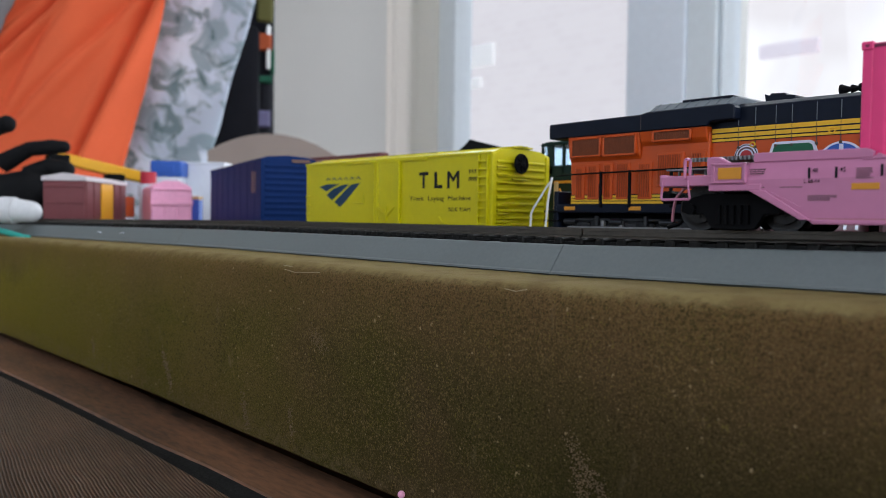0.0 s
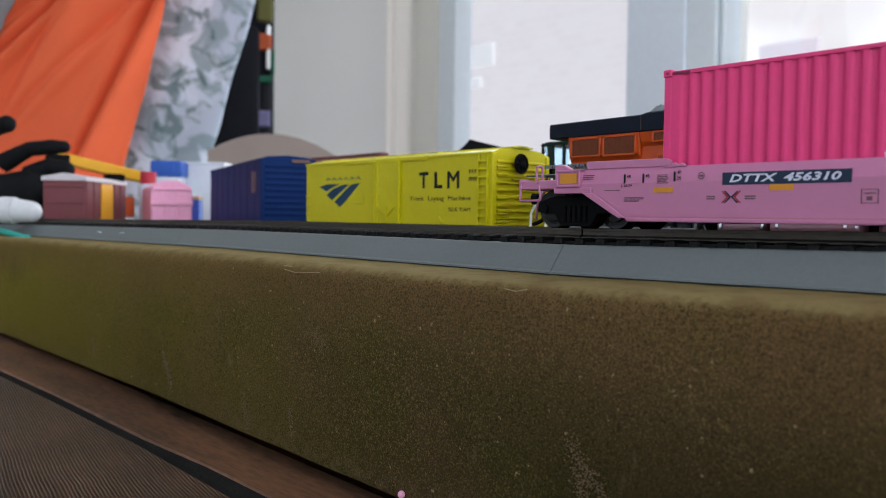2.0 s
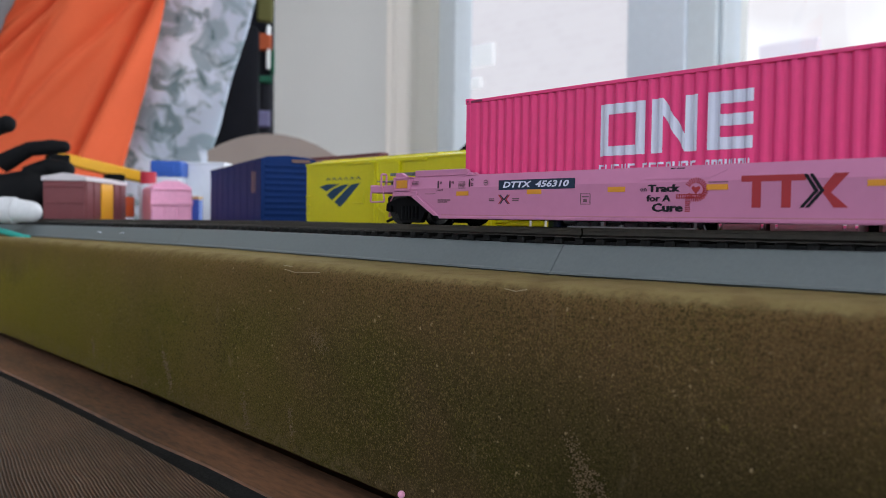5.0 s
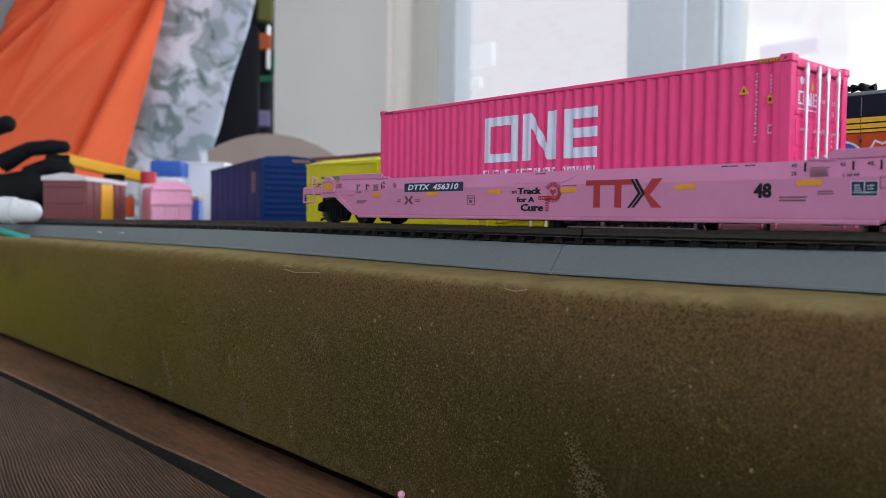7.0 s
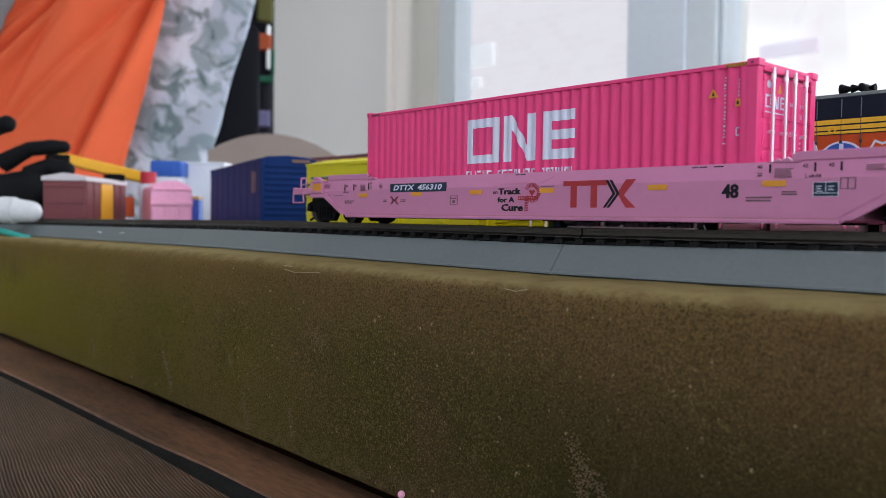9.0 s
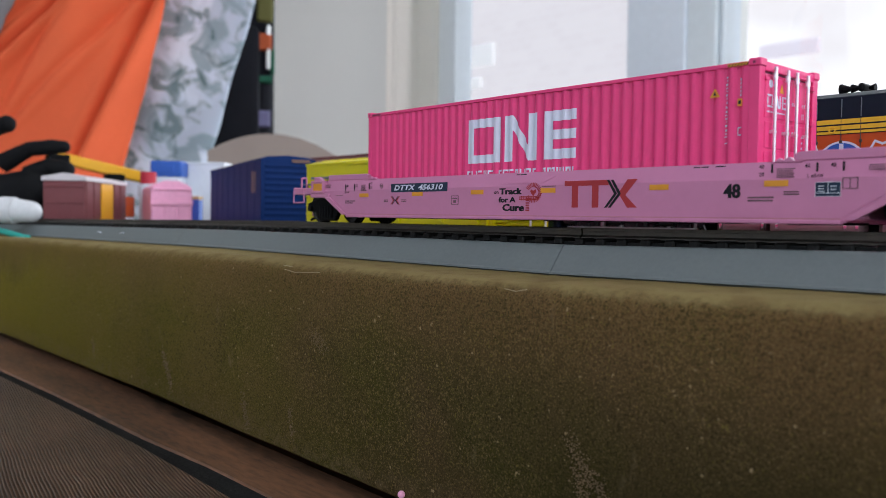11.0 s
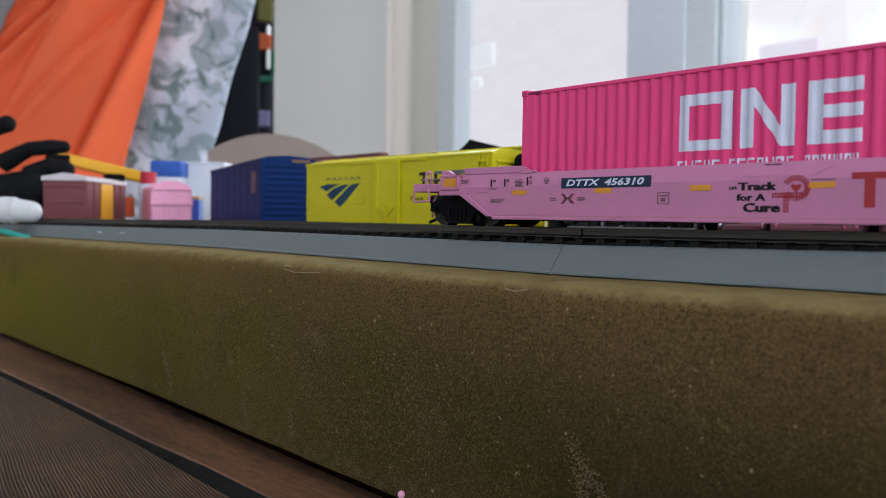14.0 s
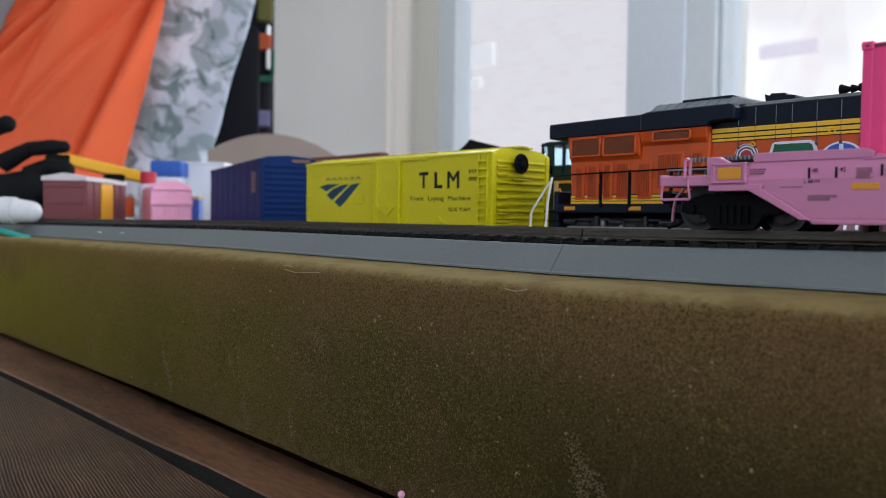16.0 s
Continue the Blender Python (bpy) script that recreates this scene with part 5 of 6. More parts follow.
# ---------------------------------------------------------------- orange locomotive
def locomotive():
    lo = thing("diesel_locomotive", (0, 0, 0), "orange and black diesel locomotive with yellow stripes", "locomotive")
    Y, YH, YB = 72.5, 75.5, 108.0
    XR = 128.0
    part("walkway_sill", box(-122, XR, Y - 0.6, YB + 0.6, 4.9, 8.0, 0.3), LOCO_BLACK, lo)
    part("radiator_cab", prism([(-116.5, 7.9), (-60.0, 7.9), (-59.6, 31.5), (-117.5, 31.5)], Y + 1.4, YB - 1.4, bevel=0.4), ORANGE, lo)
    for x0, x1, low in ((-117.0, -85.6, 23.6), (-85.6, -60.0, 27.9)):
        fl = prism([(Y + 1.4, low), (Y + 0.3, low + 1.7), (Y - 0.6, 33.4), (YB + 0.6, 33.4), (YB - 0.3, low + 1.7), (YB - 1.4, low)], x0, x1, "x", bevel=0.3)
        part("radiator_flare", fl, ORANGE, lo)
    # dark radiator grilles with slats
    for x0, x1, z0, z1 in ((-115.0, -102.6, 25.9, 31.7), (-100.4, -87.4, 25.8, 31.8), (-79.6, -66.0, 29.7, 32.3)):
        g = part("grille", box(x0, x1, Y - 0.45, Y + 0.4, z0, z1, 0.05), GRILLE, lo, "dark brown radiator grille")
        n = int((x1 - x0) / 0.6)
        sl = None
        for i in range(n):
            sl = box(x0 + 0.2 + i * 0.6, x0 + 0.5 + i * 0.6, Y - 0.52, Y - 0.3, z0 + 0.2, z1 - 0.2, 0, sl)
        part("grille_slats", sl, GRILLE, g)
        fr = None
        for a in ((x0 - 0.7, x1 + 0.7, z0 - 0.7, z0), (x0 - 0.7, x1 + 0.7, z1, z1 + 0.6), (x0 - 0.7, x0, z0 - 0.7, z1 + 0.6), (x1, x1 + 0.7, z0 - 0.7, z1 + 0.6)):
            fr = box(a[0], a[1], Y - 0.85, Y + 0.5, a[2], a[3], 0.15, fr)
        part("grille_frame", fr, ORANGE, lo)
    # louvred doors below
    for x0, x1, z0, z1 in ((-114.2, -110.0, 9.8, 22.0), (-108.6, -103.4, 9.8, 22.6), (-101.4, -97.4, 9.8, 22.8), (-95.8, -90.2, 9.8, 23.0), (-86.6, -81.0, 9.8, 22.6), (-79.0, -68.6, 14.0, 25.4), (-66.0, -60.8, 17.0, 25.4)):
        d = part("door", box(x0, x1, Y + 0.8, Y + 2, z0, z1, 0.15), ORANGE, lo)
        n = int((x1 - x0 - 1.0) / 0.9)
        for i in range(n):
            part("louvre", box(x0 + 0.6 + i * 0.9, x0 + 1.0 + i * 0.9, Y + 0.55, Y + 1.1, z0 + 0.8, z1 - 0.8), RUST, d)
    for z in (8.2, 9.3, 10.4):
        part("stripe", box(-116.4, -60.2, Y + 1.15, Y + 1.5, z, z + 0.85), STRIPE, lo)
    part("stripe_ground", box(-116.4, -60.2, Y + 1.25, Y + 1.5, 8.0, 11.6), LOCO_BLACK, lo)
    # roof of the radiator cab
    part("rear_roof", prism([(-126.0, 32.7), (-59.4, 33.0), (-58.4, 34.4), (-50.0, 34.6), (-50.0, 38.6), (-51.6, 39.6), (-82.6, 39.4), (-84.6, 38.8), (-126.0, 38.3)], Y - 1.0, YB + 1.0, bevel=0.4), LOCO_BLACK, lo)
    part("roof_seam", box(-84.7, -84.5, Y - 1.06, Y - 0.9, 33.4, 38.4), SEAM, lo)
    part("radiator_top", prism([(Y - 0.5, 39.3), (Y + 4.4, 42.2), (YB - 4.4, 42.2), (YB + 0.5, 39.3)], -82.0, -51.4, "x", bevel=0.2), GREY_ROOF, lo)
    part("radiator_ridge", box(-72.0, -53.4, Y + 4.2, YB - 4.2, 42.0, 43.0, 0.3), LOCO_BLACK, lo)
    for i in range(8):
        part("roof_slat", prism([(Y - 0.6, 39.5), (Y + 4.4, 42.45), (Y + 4.4, 42.1), (Y, 39.3)], -80.5 + i * 3.8, -80.0 + i * 3.8, "x"), GREY_ROOF, lo)
    # long hood
    part("long_hood", box(-60.0, 86.0, YH, YB - 3.0, 7.9, 33.0, 0.4), ORANGE, lo)
    part("hood_top", prism([(YH - 0.15, 32.3), (YH - 0.15, 38.6), (YH + 2.4, 40.0), (YB - 5.4, 40.0), (YB - 2.9, 38.6), (YB - 2.9, 32.3)], -60.0, 86.0, "x", bevel=0.2), LOCO_BLACK, lo)
    part("stripe_ground", box(-59.8, 86.0, YH - 0.2, YH + 0.2, 27.9, 32.6), LOCO_BLACK, lo)
    for z, h in ((28.1, 0.75), (29.25, 1.2), (30.9, 1.35)):
        part("stripe", box(-59.6, 86.0, YH - 0.3, YH + 0.2, z, z + h), STRIPE, lo)
    for z in (8.2, 9.3, 10.4):
        part("stripe", box(-59.6, 86.0, YH - 0.25, YH + 0.1, z, z + 0.85), STRIPE, lo)
    for i, x in enumerate((-50.6, -45.0, -38.4, -33.4, -26.0, -19.0, -13.6, -4.0, 6.0, 16.0, 26.0, 36.0, 46.0, 56.0, 66.0)):
        part("door_seam", box(x, x + 0.16, YH - 0.34, YH + 0.1, 12.8, 32.4), SEAM, lo)
        part("hood_rib", box(x, x + 0.2, YH - 0.4, YH + 0.1, 32.8, 38.0), GREY_ROOF, lo)
        part("hinge", box(x - 0.25, x + 0.6, YH - 0.55, YH, 25.4, 26.2, 0.1), SEAM, lo)
    part("exhaust", prism([(-47.0, 39.6), (-38.2, 39.6), (-37.6, 42.4), (-40.4, 42.6), (-41.0, 43.4), (-45.6, 43.6), (-46.2, 42.8), (-47.8, 43.6)], 86, 97, bevel=0.2), LOCO_BLACK, lo)
    horn = None
    for x0, x1, yy, z, r in ((-24.6, -21.6, 0, 42.6, 1.7), (-22.8, -20.4, 3.4, 43.2, 1.3), (-22.6, -20.2, -3.2, 42.2, 1.3)):
        horn = rod((x0, 88 + yy, z), (x0 + 0.5, 88 + yy, z), r, horn, 14)
        horn = rod((x0 + 0.5, 88 + yy, z), (x1, 88 + yy, z), r * 0.95, horn, 14, 0.5)
        horn = rod((x1, 88 + yy, z), (-17.6, 88 + yy, z), 0.5, horn, 8)
    horn = rod((-16.4, 88, 42.4), (-14.6, 88, 42.4), 0.5, horn, 12, 1.2)
    horn = box(-18.4, -16.6, 84.4, 91.8, 41.2, 43.6, 0.5, horn)
    horn = rod((-17.5, 88, 39.6), (-17.5, 88, 41.4), 0.7, horn, 8)
    part("horn", horn, BLACK, lo, "black air horn cluster")
    part("lift_eye", wire([(-21.4 + 0.9 * math.sin(a * 0.7854), YH - 0.4, 29.3 + 0.9 * math.cos(a * 0.7854)) for a in range(9)], 0.22), STRIPE, lo)
    part("lift_eye", wire([(-45.6 + 0.8 * math.sin(a * 0.7854), YH - 0.4, 26.5 + 0.8 * math.cos(a * 0.7854)) for a in range(9)], 0.22), STRIPE, lo)
    # heralds as plain shapes
    H = YH - 0.4

    def disc(x, z, r, m, lift_off, flat=1.0):
        part("herald", prism([(x + r * math.sin(i * math.pi / 16), z + r * flat * math.cos(i * math.pi / 16)) for i in range(32)], H - lift_off, H + 0.3), m, lo)
    disc(-47.6, 22.9, 4.0, WHITE_INK, 0.0)
    disc(-47.6, 22.9, 3.75, BLACK_INK, 0.04)
    disc(-47.6, 22.9, 3.45, WHITE_INK, 0.08)
    disc(-47.6, 22.9, 2.0, RED_INK, 0.12)
    part("herald_ring_text", wire([(-47.6 + 2.75 * math.sin(a * 0.35 - 1.4), H - 0.14, 22.9 + 2.75 * math.cos(a * 0.35 - 1.4)) for a in range(9)], 0.24), GREY_INK, lo)
    part("herald", prism([(-41.4, 20.0), (-39.2, 26.4), (-38.2, 26.9), (-27.6, 26.9), (-26.2, 26.2), (-24.2, 20.0)], H, H + 0.3), WHITE_INK, lo)
    part("herald", prism([(-40.4, 20.0), (-38.5, 25.7), (-37.8, 26.1), (-28.0, 26.1), (-27.0, 25.5), (-25.2, 20.0)], H - 0.05, H + 0.3), GREEN_INK, lo)
    disc(-18.6, 19.0, 7.0, WHITE_INK, 0.0)
    disc(-18.6, 19.0, 6.4, BLUE, 0.05)
    part("herald", prism([(-19.2, 13), (-18.0, 13), (-18.0, 25.2), (-19.2, 25.2)], H - 0.1, H + 0.2), WHITE_INK, lo)
    part("herald", prism([(-9.4, 20.0), (-11.4, 22.8), (-9.6, 25.9), (-7.6, 25.0), (-3.6, 26.4), (0.4, 25.0), (2.4, 25.9), (4.4, 22.8), (2.4, 20.0)], H, H + 0.3), WHITE_INK, lo)
    part("herald", prism([(-8.8, 20.0), (-10.6, 22.8), (-9.3, 25.1), (-7.5, 24.3), (-3.6, 25.6), (0.3, 24.3), (2.1, 25.1), (3.6, 22.8), (1.8, 20.0)], H - 0.05, H + 0.3), ORANGE, lo)
    # handrails
    part("handrail", wire([(-121.5, Y - 1.4, 18.6), (-116, Y - 1.4, 19.0), (-60, Y - 1.4, 19.8), (XR - 40, Y - 1.4, 19.8)], 0.3), BLACK, lo)
    for x in (-101.0, -88.6, -72.0, -56, -40, -24, -8, 8, 24, 40, 56, 72):
        part("stanchion", box(x - 0.36, x + 0.36, Y - 1.7, Y - 0.5, 6.8, 19.8, 0.1), BLACK, lo)
    for x in (-118.0, -89.0, -50.0, -18.0, 14):
        part("step_light", box(x, x + 5.0, Y - 0.9, Y, 5.8, 7.2, 0.1), AMBER, lo, "amber sill marker")
    # white corner handrails and steps
    part("end_rail", wire([(-123.4, Y - 1.6, 18.2), (-123.9, Y - 1.6, 16.8), (-125.4, Y - 1.6, 9), (-126.6, Y - 1.6, -3)], 0.45), WHITE, lo, "white corner handrail")
    part("end_rail", wire([(-124.2, Y - 1.6, 16.6), (-125.2, Y - 1.6, 15.8), (-132.6, Y - 1.6, 6.6), (-133.8, Y - 1.6, 4.6), (-134.3, Y - 1.6, -3)], 0.45), WHITE, lo, "white corner handrail")
    part("corner_strip", box(-124.6, -122.8, Y + 0.6, Y + 1.6, 6.0, 16.6, 0.2), TAN, lo, "tan corner strip")
    for z in (-2.5, 1.5, 5.0):
        part("step", box(-128, -121.5, Y - 0.8, Y + 8, z, z + 0.7, 0.1), BLACK, lo)
    part("end_plate", box(-124, -121.6, Y, YB, -2, 13, 0.3), LOCO_BLACK, lo)
    cp = box(-131, -123, 87.5, 93, -4, 0.5, 0.6)
    part("coupler", cp, BLACK, lo)
    # trucks, tank and piping below the sill
    for x in (-90, 70):
        f = prism([(x - 30, -3.5), (x - 28, 1.5), (x - 20, 2.6), (x - 10, 1.0), (x, 2.6), (x + 10, 1.0), (x + 20, 2.6), (x + 28, 1.5), (x + 30, -3.5), (x + 24, -5.5), (x - 24, -5.5)], Y + 3.2, Y + 6.0, bevel=0.4)
        part("truck_frame", f, TRUCK_GREY, lo)
        for k in (-21, 0, 21):
            w = lathe([(-10, 0.9), (-10, 5.9), (-7.4, 5.9), (-7.0, 6.6), (-6.4, 6.6), (-6.4, 0.9), (6.4, 0.9), (6.4, 6.6), (7.0, 6.6), (7.4, 5.9), (10, 5.9), (10, 0.9)], 0, 20)
            for v in w.verts:
                v.co += Vector((x + k, 91, -4.1))
            part("wheelset", w, WHEEL_STEEL, lo, smooth=True)
            part("axle_box", box(x + k - 2.5, x + k + 2.5, Y + 2.2, Y + 5, -3, 1.6, 0.4), TRUCK_GREY, lo)
            part("brake_cylinder", rod((x + k - 9, Y + 2.4, 1.6), (x + k - 3.6, Y + 2.4, 1.6), 1.2, None, 10), TRUCK_GREY, lo, smooth=True)
            part("spring", rod((x + k + 6, Y + 2.4, 0.2), (x + k + 6, Y + 2.4, 3.8), 0.9, None, 8), TRUCK_GREY, lo)
        for k in (-24, -13, -5, 8, 15, 25):
            part("bracket", box(x + k, x + k + 1.4, Y + 1.8, Y + 3.4, -2.0 + (k % 3), 1.2 + (k % 2), 0.2), STEEL_GREY if k % 2 else TRUCK_GREY, lo)
        # bright steel pipe added to stand in for glints among the truck parts
        part("pipe", rod((x - 30, Y + 1.2, -3.0), (x + 30, Y + 1.2, -2.6), 0.4, None, 8), STEEL, lo, smooth=True)
        part("equaliser", box(x - 29, x + 29, Y + 2.4, Y + 3.4, 2.0, 3.0, 0.2), TRUCK_GREY, lo)
        part("brake_rod", rod((x - 28, Y + 1.6, -0.6), (x + 26, Y + 1.6, -0.4), 0.5, None, 8), STEEL_GREY, lo, "dull metal brake rod")
    part("bolster_beam", box(-118, 100, Y + 8, YB - 8, -1, 6, 0.5), BLACK, lo)
    part("air_tank", rod((-56, Y + 4.4, 0.6), (-40, Y + 4.4, 0.6), 3.2, None, 20), TANK, lo, "dull mauve air tank", smooth=True)
    part("air_tank", rod((-38, Y + 3.6, 0.4), (-12, Y + 3.6, 0.4), 3.4, None, 20), TANK, lo, "dull mauve air tank", smooth=True)
    for x in (-55, -41, -36.4, -16.4, -13.2):
        part("tank_band", rod((x, Y + 4.0, 0.5), (x + 0.9, Y + 4.0, 0.5), 3.8, None, 20), STEEL, lo, smooth=True)
    part("fuel_tank", box(-8, 36, Y + 2, YB - 2, -6, 5, 1.5), TANK, lo)
    # front cab beyond the hood
    part("front_cab", prism([(86, 9), (86, 38), (118, 38), (121, 33), (120, 23), (128, 22), (128, 9)], Y + 0.5, YB - 0.5, bevel=0.5), ORANGE, lo)
    part("cab_roof", prism([(85, 37.6), (86, 39.4), (116, 39.4), (119, 37.6)], Y, YB), LOCO_BLACK, lo)
    part("cab_window", box(92, 104, Y + 0.2, Y + 1, 26, 34, 0.3), BLACK_INK, lo)
    return lo


GRILLE = mat("dark_rust_grille", (0.15, 0.036, 0.010), 0.6, vary=0.2)
RUST = mat("rust_orange_paint", (0.30, 0.046, 0.006), 0.5)
SEAM = mat("dark_seam_paint", (0.07, 0.05, 0.04), 0.5)
GREY_ROOF = mat("grey_roof_metal", (0.11, 0.13, 0.15), 0.45, 0.2)
GREEN_INK = mat("green_print", (0.012, 0.10, 0.05), 0.5)
TRUCK_GREY = mat("dark_grey_truck", (0.026, 0.027, 0.031), 0.28, 0.35, vary=0.3)
TANK = mat("mauve_grey_tank", (0.26, 0.16, 0.18), 0.3, 0.3)
locomotive()


# ---------------------------------------------------------------- dark green locomotive cab behind
def green_locomotive():
    lo = thing("dark_green_locomotive", (0, 0, 0), "dark green diesel locomotive cab with clear windows", "locomotive")
    y0, y1 = 133, 166
    part("body", prism([(-184, -6), (-184, 28), (-60, 28), (-60, -6)], y0, y1, bevel=0.5), DARK_GREEN, lo)
    part("roof", prism([(-185, 37.6), (-181, 39.4), (-152, 39.4), (-148, 37.6)], y0 - 0.6, y1 + 0.6, bevel=0.4), DARK_GREEN, lo)
    for x, w in ((-184.2, 1.2), (-180.6, 4.0), (-171.2, 1.6), (-164, 2.4), (-151.5, 1.8)):
        for y in (y0, y1 - 1.6):
            part("window_post", box(x, x + w, y, y + 1.6, 23.5, 39, 0.2), DARK_GREEN, lo)
    for x0, x1 in ((-183.0, -180.6), (-176.6, -171.2), (-169.6, -164.0), (-161.6, -151.5)):
        part("side_window", box(x0, x1, y0 + 0.5, y0 + 0.9, 28, 38.6), CAB_GLASS, lo)
    part("windscreen", box(-183.4, -183.0, y0 + 2, y1 - 2, 28, 38.6), CAB_GLASS, lo)
    part("number_print", wire([(-172, y0 - 0.2, 17), (-170, y0 - 0.2, 12), (-166, y0 - 0.2, 11)], 0.5), AMBER, lo)
    part("name_print", box(-176, -164, y0 - 0.2, y0 + 0.2, 19.4, 20.6), AMBER, lo)
    part("truck", box(-176, -130, y0 + 2, y1 - 2, -15, -6, 0.6), BLACK, lo)
    return lo


CAB_GLASS = glass_mat("tinted_cab_glass", (0.42, 0.50, 0.56))
green_locomotive()

# ---------------------------------------------------------------- other cars and clutter on the back board
B0 = -15
blue = boxcar("boxcar", (-385, 93, 0), 164 - 180, 179, 36, -4, 38.6, 41.0, NAVY, "dark navy blue high boxcar with ribbed ends", -15)
part("gold_print", box(-26, -14, -0.1, 0.1, 17, 31), DIM_GOLD, blue)
part("roof_print", box(0.8, 1.3, 20, 32, 36.6, 38.4), DIM_GOLD, blue)
for i in range(8):
    part("side_post", box(-172 + i * 22, -170.6 + i * 22, -0.25, 0.2, -3, 37.5, 0.1), NAVY, blue)

brown = thing("boxcar_shell", (-543, 37, B0), "faded brown boxcar shell with a pale roof edge", "rail car", "boxcars", 143)
part("body", box(0, 99, 0, 30, 0, 42, 0.6), MAROON, brown)
part("roof", prism([(31, 40.6), (31, 43.6), (15, 46.4), (-1, 43.6), (-1, 40.6)], -1, 100, "x", bevel=0.3), PALE_ROOF, brown)
part("stripe", box(34, 62, -0.8, 0.6, 0, 40), TOOL_YELLOW, brown, "yellow band")
for i in range(6):
    part("side_post", box(2 + i * 16, 3.6 + i * 16, -0.7, 0.4, 0, 40.5, 0.2), MAROON, brown)
for z in (12, 24, 36):
    part("rivet_strip", box(-0.9, 0.2, 1, 29, z, z + 1.0, 0.2), MAROON, brown)

pinkbox = thing("pink_boxcar", (-550, 89, B0), "light pink toy boxcar with a rounded roof", "rail car", "boxcars", 163)
part("body", prism([(0, 0), (0, 38), (-4, 41), (-10, 43.6), (-21, 43.6), (-27, 41), (-31, 38), (-31, 0)], 0, 80, "x", bevel=0.5), CANDY, pinkbox)
part("end_ledge", box(-2.0, 0.2, -31.5, 0.5, 24, 27.5, 0.5), CANDY, pinkbox)
part("end_ledge", box(-1.6, 0.2, -30, -1, 36.0, 37.6, 0.3), CANDY, pinkbox)
for y in (-29.5, -20, -11, -1.5):
    part("end_post", box(-1.2, 0.2, y - 1, y + 1, 1, 24, 0.3), CANDY, pinkbox)
for y in (-27, -7):
    part("foot", box(0, 6, y, y + 4, -0.01, 1.5), CANDY, pinkbox)

bottle = thing("white_carton", (-690, 176, B0), "white card carton with a blue flap", "carton", "", 48)
part("box", box(0, 42, 0, 30, 0, 68, 0.6), CARD, bottle)
part("flap", box(-1, 43, -1, 31, 66, 68.4, 0.4), CARD, bottle)
bluecap = thing("blue_tub", (-690, 146, B0), "blue plastic tub with a ribbed lid", "tub", "", 48)
part("body", box(0, 28, 0, 24, 0, 56, 2.0), CARD, bluecap)
part("lid", box(-1, 29, -1, 25, 52, 68, 1.6), BLUE, bluecap)
part("grip", box(6, 22, -1.6, 0, 56, 64, 0.5), BLUE, bluecap)
redcap = thing("red_capped_bottle", (-652, 128, B0), "small bottle with a dark red cap", "bottle")
part("body", rod((0, 0, 0), (0, 0, 44), 8, None, 20), CARD, redcap, smooth=True)
part("cap", rod((0, 0, 44), (0, 0, 55), 7, None, 20), RED, redcap, "dark red cap", smooth=True)
bb = thing("blue_block", (-602, 150, B0), "small blue plastic block with a tan top", "block", "", 40)
part("body", box(-5, 5, -5, 5, 0, 30, 0.8), BLUE, bb)
part("top", box(-5, 5, -5, 5, 30, 33, 0.6), TAN, bb)
ob2 = thing("orange_crate", (-668, 96, B0), "low orange crate on a pale grey base", "crate", "", 40)
part("base", box(-22, 22, -10, 10, 0, 14, 0.8), CARD, ob2)
part("body", box(-22, 22, -10, 10, 14, 32, 0.8), ORANGE, ob2)

tool = thing("yellow_tool", (-742, 108, B0), "yellow plastic bar tool with black clamp jaws", "tool")
part("bar", prism([(-40, 66), (-40, 76), (58, 58), (62, 46), (40, 50)], -5, 5, "x", bevel=1.2), TOOL_YELLOW, tool)
part("stand", box(-8, 8, 14, 30, 0, 56, 1), BLACK, tool)
part("stand", box(-8, 8, -40, -22, 0, 72, 1), BLACK, tool)
part("jaw", box(-6, 6, 48, 62, 34, 47, 1.5), BLACK, tool)

# a black work glove lying on its side: palm and fingers
glove = thing("work_glove", (-636, 24, B0), "black knitted work glove lying on the board", "glove", "", 48)


def blob(points, bm=None):
    """Rounded tube through (x, y, z, radius) points."""
    for (x0, y0_, z0_, r0), (x1, y1_, z1_, r1) in zip(points, points[1:]):
        bm = rod((x0, y0_, z0_), (x1, y1_, z1_), r0, bm, 12, r1)
        b = bmesh.new()
        bmesh.ops.create_uvsphere(b, u_segments=12, v_segments=8, radius=r1, matrix=Matrix.Translation((x1, y1_, z1_)))
        bm = join(bm, b)
    return bm


part("palm", blob([(-52, 0, 20, 20), (-20, 0, 26, 22), (4, 0, 32, 20)]), GLOVE, glove, smooth=True)
part("palm", blob([(-60, 2, 14, 14), (-10, 2, 14, 14), (22, 2, 14, 13)]), GLOVE, glove, smooth=True)
part("finger", blob([(-22, 0, 56, 8), (0, 0, 68, 6), (18, 0, 70, 6), (28, 0, 70, 5)]), GLOVE, glove, smooth=True)
part("finger", blob([(0, 0, 46, 9), (16, 0, 54, 7), (30, 0, 52, 6.5)]), GLOVE, glove, smooth=True)
part("finger", blob([(-50, 0, 60, 8), (-30, 0, 84, 7), (-18, 0, 88, 7)]), GLOVE, glove, smooth=True)
part("cuff", blob([(-90, 0, 20, 19), (-52, 0, 22, 20)]), GLOVE, glove, smooth=True)

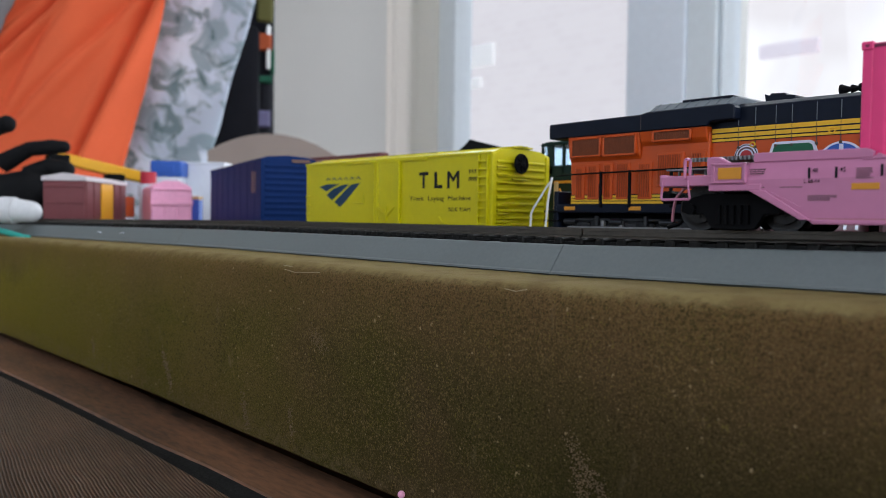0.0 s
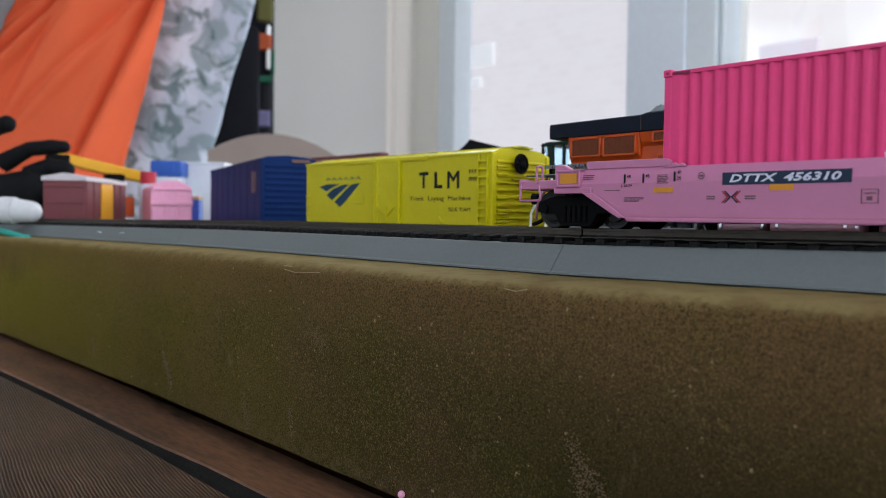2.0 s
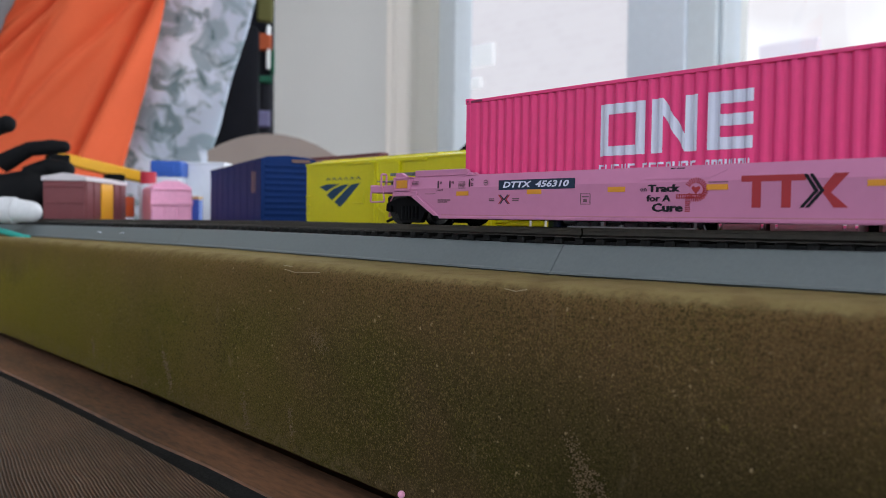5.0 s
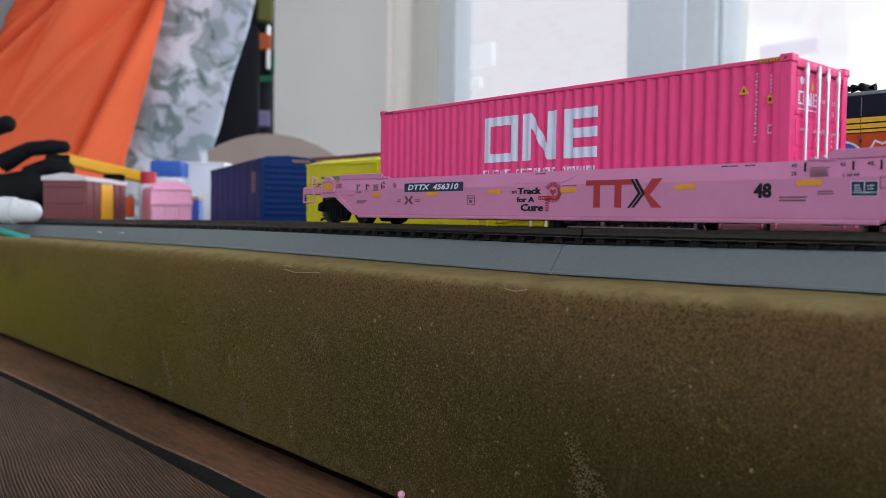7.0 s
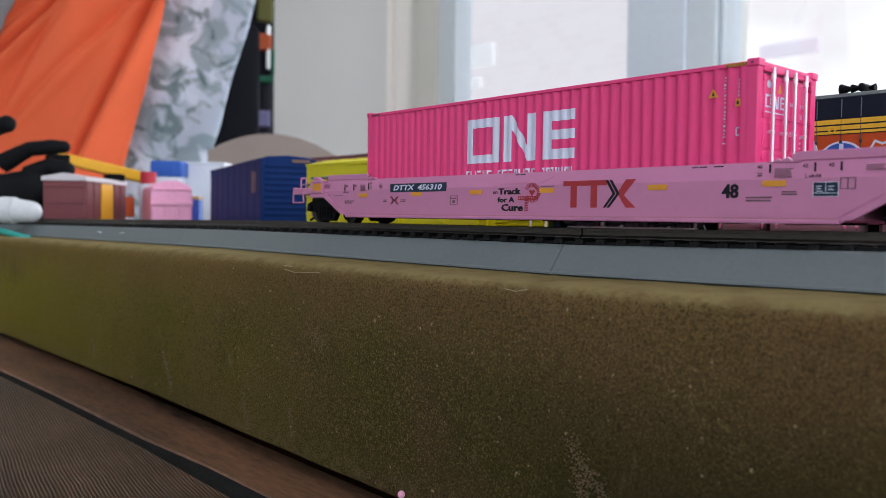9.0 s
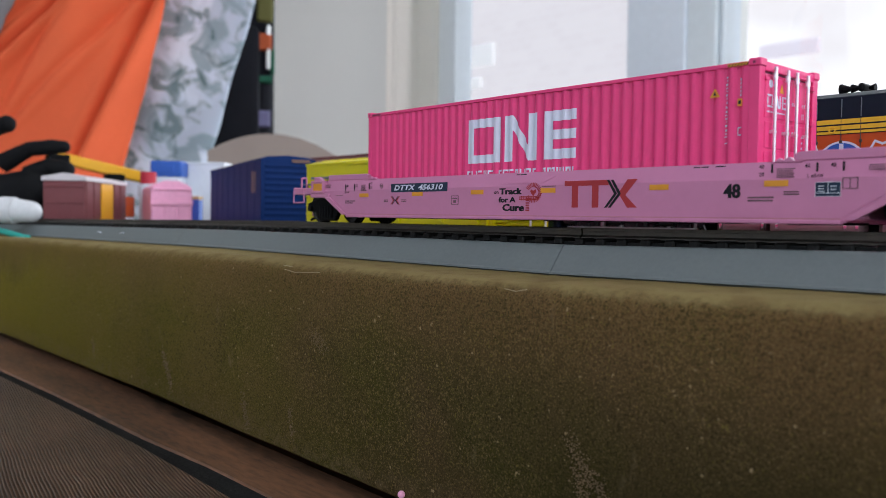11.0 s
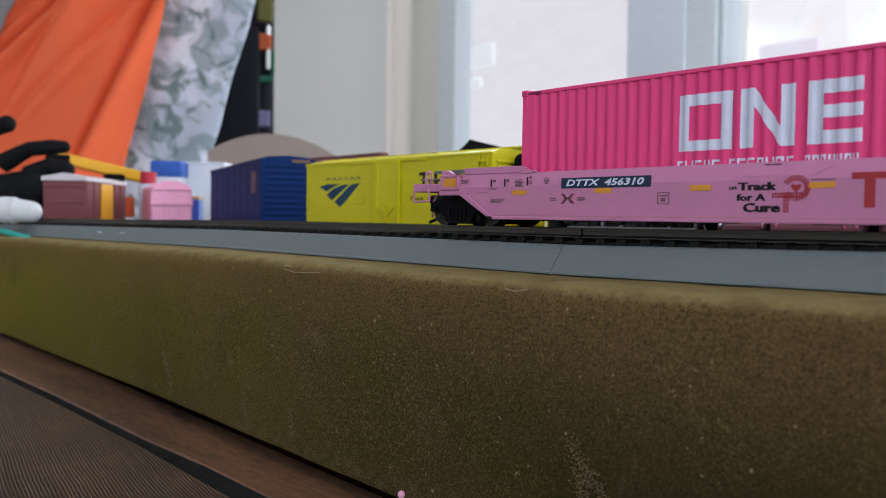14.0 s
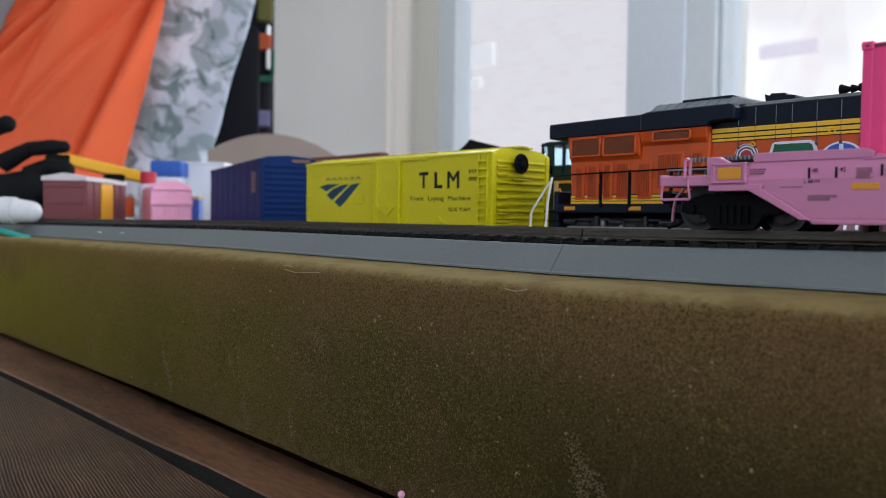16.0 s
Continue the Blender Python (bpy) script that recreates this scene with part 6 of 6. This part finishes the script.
fit = thing("white_pipe_fitting", (-534, -14, -4), "white plastic pipe fitting lying on the track bed", "pipe fitting", "", 47)
part("body", blob([(-24, 0, 8, 8.6), (0, 0, 7.4, 8.4), (13, 0, 6.4, 7.2)]), IVORY, fit, smooth=True)
part("collar", rod((-6, 0, 7.4), (2, 0, 7.2), 9.2, None, 20), IVORY, fit, smooth=True)
part("screw", rod((-12, -10, 8), (-12, -7, 8), 1.8, None, 10), BLACK, fit)

cord = thing("teal_cord", (0, 0, 0), "teal cord lying over the roadbed edge", "cord")
part("strand", wire([(-640, -40, -9), (-590, -32, -8.4), (-560, -24, -9.2), (-530, -20, -11.5), (-505, -18, -13.4), (-485, -17, -14.6)], 2.0, None, 8), TEAL, cord, smooth=True)

maroon = thing("maroon_boxcar", (-388, 212, B0), "dark maroon boxcar with a low peaked roof", "rail car", "boxcars", 0)
part("body", prism([(-36, 0), (-36, 58), (-18, 62.5), (0, 58), (0, 0)], -120, 0, "x", bevel=0.4), MAROON, maroon)
part("running_board", box(-120, 0, -22, -14, 62, 63.5, 0.2), MAROON, maroon)
dark = thing("black_cased_gadget", (-320, 226, B0), "black plastic case with a sloping top", "case", "", 48)
part("body", prism([(-17, 0), (-17, 62), (-9, 69), (22, 62), (22, 0)], -12, 12, "y", bevel=1.0), BLACK, dark)
part("lid", prism([(-17.5, 60), (-9, 70), (22.5, 62.8), (22.5, 60)], -12.6, 12.6, "y", bevel=0.4), BLACK, dark)


# ---------------------------------------------------------------- behind the table: cloths, bag, chair
def sheet(name, corners, material, label, folds, depth, n=150, m=130, seed=0, diag=0.0, creases=()):
    """A hanging cloth between four corners (top left, top right, bottom left, bottom right), with folds and a thickness."""
    tl, tr, bl, br = (Vector(c) for c in corners)
    bm = bmesh.new()
    across = (tr - tl).normalized()
    out = across.cross(Vector((0, 0, 1))).normalized()
    grid = []
    for j in range(m + 1):
        v = j / m
        row = []
        for i in range(n + 1):
            u = i / n
            p = (tl * (1 - u) + tr * u) * (1 - v) + (bl * (1 - u) + br * u) * v
            w = math.sin(folds * math.pi * 2 * (u + diag * v) + seed) * 0.6 + noise.noise(Vector((u * folds * 2 + seed, v * 2.5, seed))) * 0.9
            for at, lean, deep in creases:
                d = (u - at - lean * v) / 0.032
                w -= deep * math.exp(-d * d) - 0.7 * deep * math.exp(-(d - 2.2) ** 2)
            edge = 7 * noise.noise(Vector((v * 9, seed, 2.0))) * (1 if i in (0, n) else 0)
            row.append(bm.verts.new(p + out * w * depth + across * edge))
        grid.append(row)
    for j in range(m):
        for i in range(n):
            bm.faces.new((grid[j][i], grid[j][i + 1], grid[j + 1][i + 1], grid[j + 1][i]))
    me = finish(name, bm, material, True)
    ob = new(name, me)
    so = ob.modifiers.new("thickness", "SOLIDIFY")
    so.thickness = 0.003
    return tagged(ob, label, "cloth", "hanging cloths")


sheet("hanging_cloth", ((-1395, 140, 700), (-1136, 463, 700), (-1450, 70, -60), (-1262, 285, -60)), ORANGE_CLOTH, "orange cloth hanging in long slanting folds", 2.6, 16, seed=0.4, diag=0.5, creases=((1.32, -1.78, 1.5), (1.22, -1.75, 0.7), (1.137, -0.46, 1.4), (0.95, -0.9, 0.4), (1.62, -1.7, 0.5)))
sheet("hanging_cloth", ((-1225, 480, 700), (-1136, 606, 700), (-1395, 300, -60), (-1262, 434, -60)), LEAF_CLOTH, "white cloth printed with grey-green leaves", 1.6, 7, seed=2.0, diag=0.3)
sheet("hanging_cloth", ((-1420, 60, 700), (-1200, 320, 700), (-1420, 100, 255), (-1360, 160, 255)), GREY_CLOTH, "grey cloth hanging over the orange one", 2.0, 8, seed=3.0)
rack = thing("clothes_rail", (0, 0, 0), "slim metal clothes rail hung below the ceiling", "clothes rail")
part("rail", rod((-1480, -20, 704), (-1080, 700, 704), 8, None, 12), STEEL, rack, smooth=True)
for t in (0.06, 0.94):
    part("hanger_rod", rod((-1480 + 400 * t, -20 + 720 * t, 704), (-1480 + 400 * t, -20 + 720 * t, CZ), 5, None, 10), STEEL, rack, smooth=True)

bag = thing("black_bag", (-1395, 640, FZ), "tall black fabric bag stuffed with coloured things", "bag", "", 62)
part("body", box(-140, 38, -70, 130, 0, 1500, 22, None, 3), BLACK_CLOTH, bag, smooth=True)
part("pocket", box(-100, 10, -92, -60, 850, 1180, 14, None, 2), BLACK_CLOTH, bag, smooth=True)
for nm, x0, x1, z0, z1, m in (("olive_pouch", 4, 34, 1190, 1250, OLIVE), ("orange_tag", 6, 32, 1135, 1168, DULL_ORANGE), ("white_tag", 22, 30, 1100, 1184, WHITE), ("green_strap", -40, 34, 1074, 1088, GREEN_CLOTH), ("green_strap", 30, 38, 1090, 1140, GREEN_CLOTH), ("purple_patch", -2, 30, 990, 1022, PURPLE)):
    part(nm, box(x0, x1, -80, -64, z0, z1, 4, None, 2), m, bag)

chair = thing("upholstered_chair", (-870, 420, FZ), "beige upholstered chair with a rounded back", "chair", "", 48)
outline = [(-112, 640)] + [(-112 + 178 * i / 20, 876 + 52 * math.sin(math.pi * min(1, (i / 20) * 0.80 + 0.14)) ** 0.7) for i in range(21)] + [(66, 640)]
part("backrest", prism(outline, -35, 35, "y"), BEIGE_CLOTH, chair, smooth=True)
part("seat", box(-190, 190, -60, 380, 380, 460, 25, None, 3), BEIGE_CLOTH, chair, smooth=True)
part("back_frame", box(-80, 80, -20, 20, 455, 645, 6), BEIGE_CLOTH, chair)
for x in (-170, 140):
    for y in (-40, 330):
        part("leg", box(x, x + 30, y, y + 30, 0, 385, 4), TIMBER, chair)

# ---------------------------------------------------------------- ties and motions last
for _i, (_a, _b) in enumerate(((-1040, -740), (-740, -512), (-512, -284), (-284, -56), (-56, 172), (172, 400))):
    _t = track_length("model_track", _a, _b, 14, 0, True)
    ties(_t, _a, _b, 14, 0)
_t = track_length("model_track", -560, 380, 91, -10, False)
ties(_t, -560, 380, 91, -10)
motions()
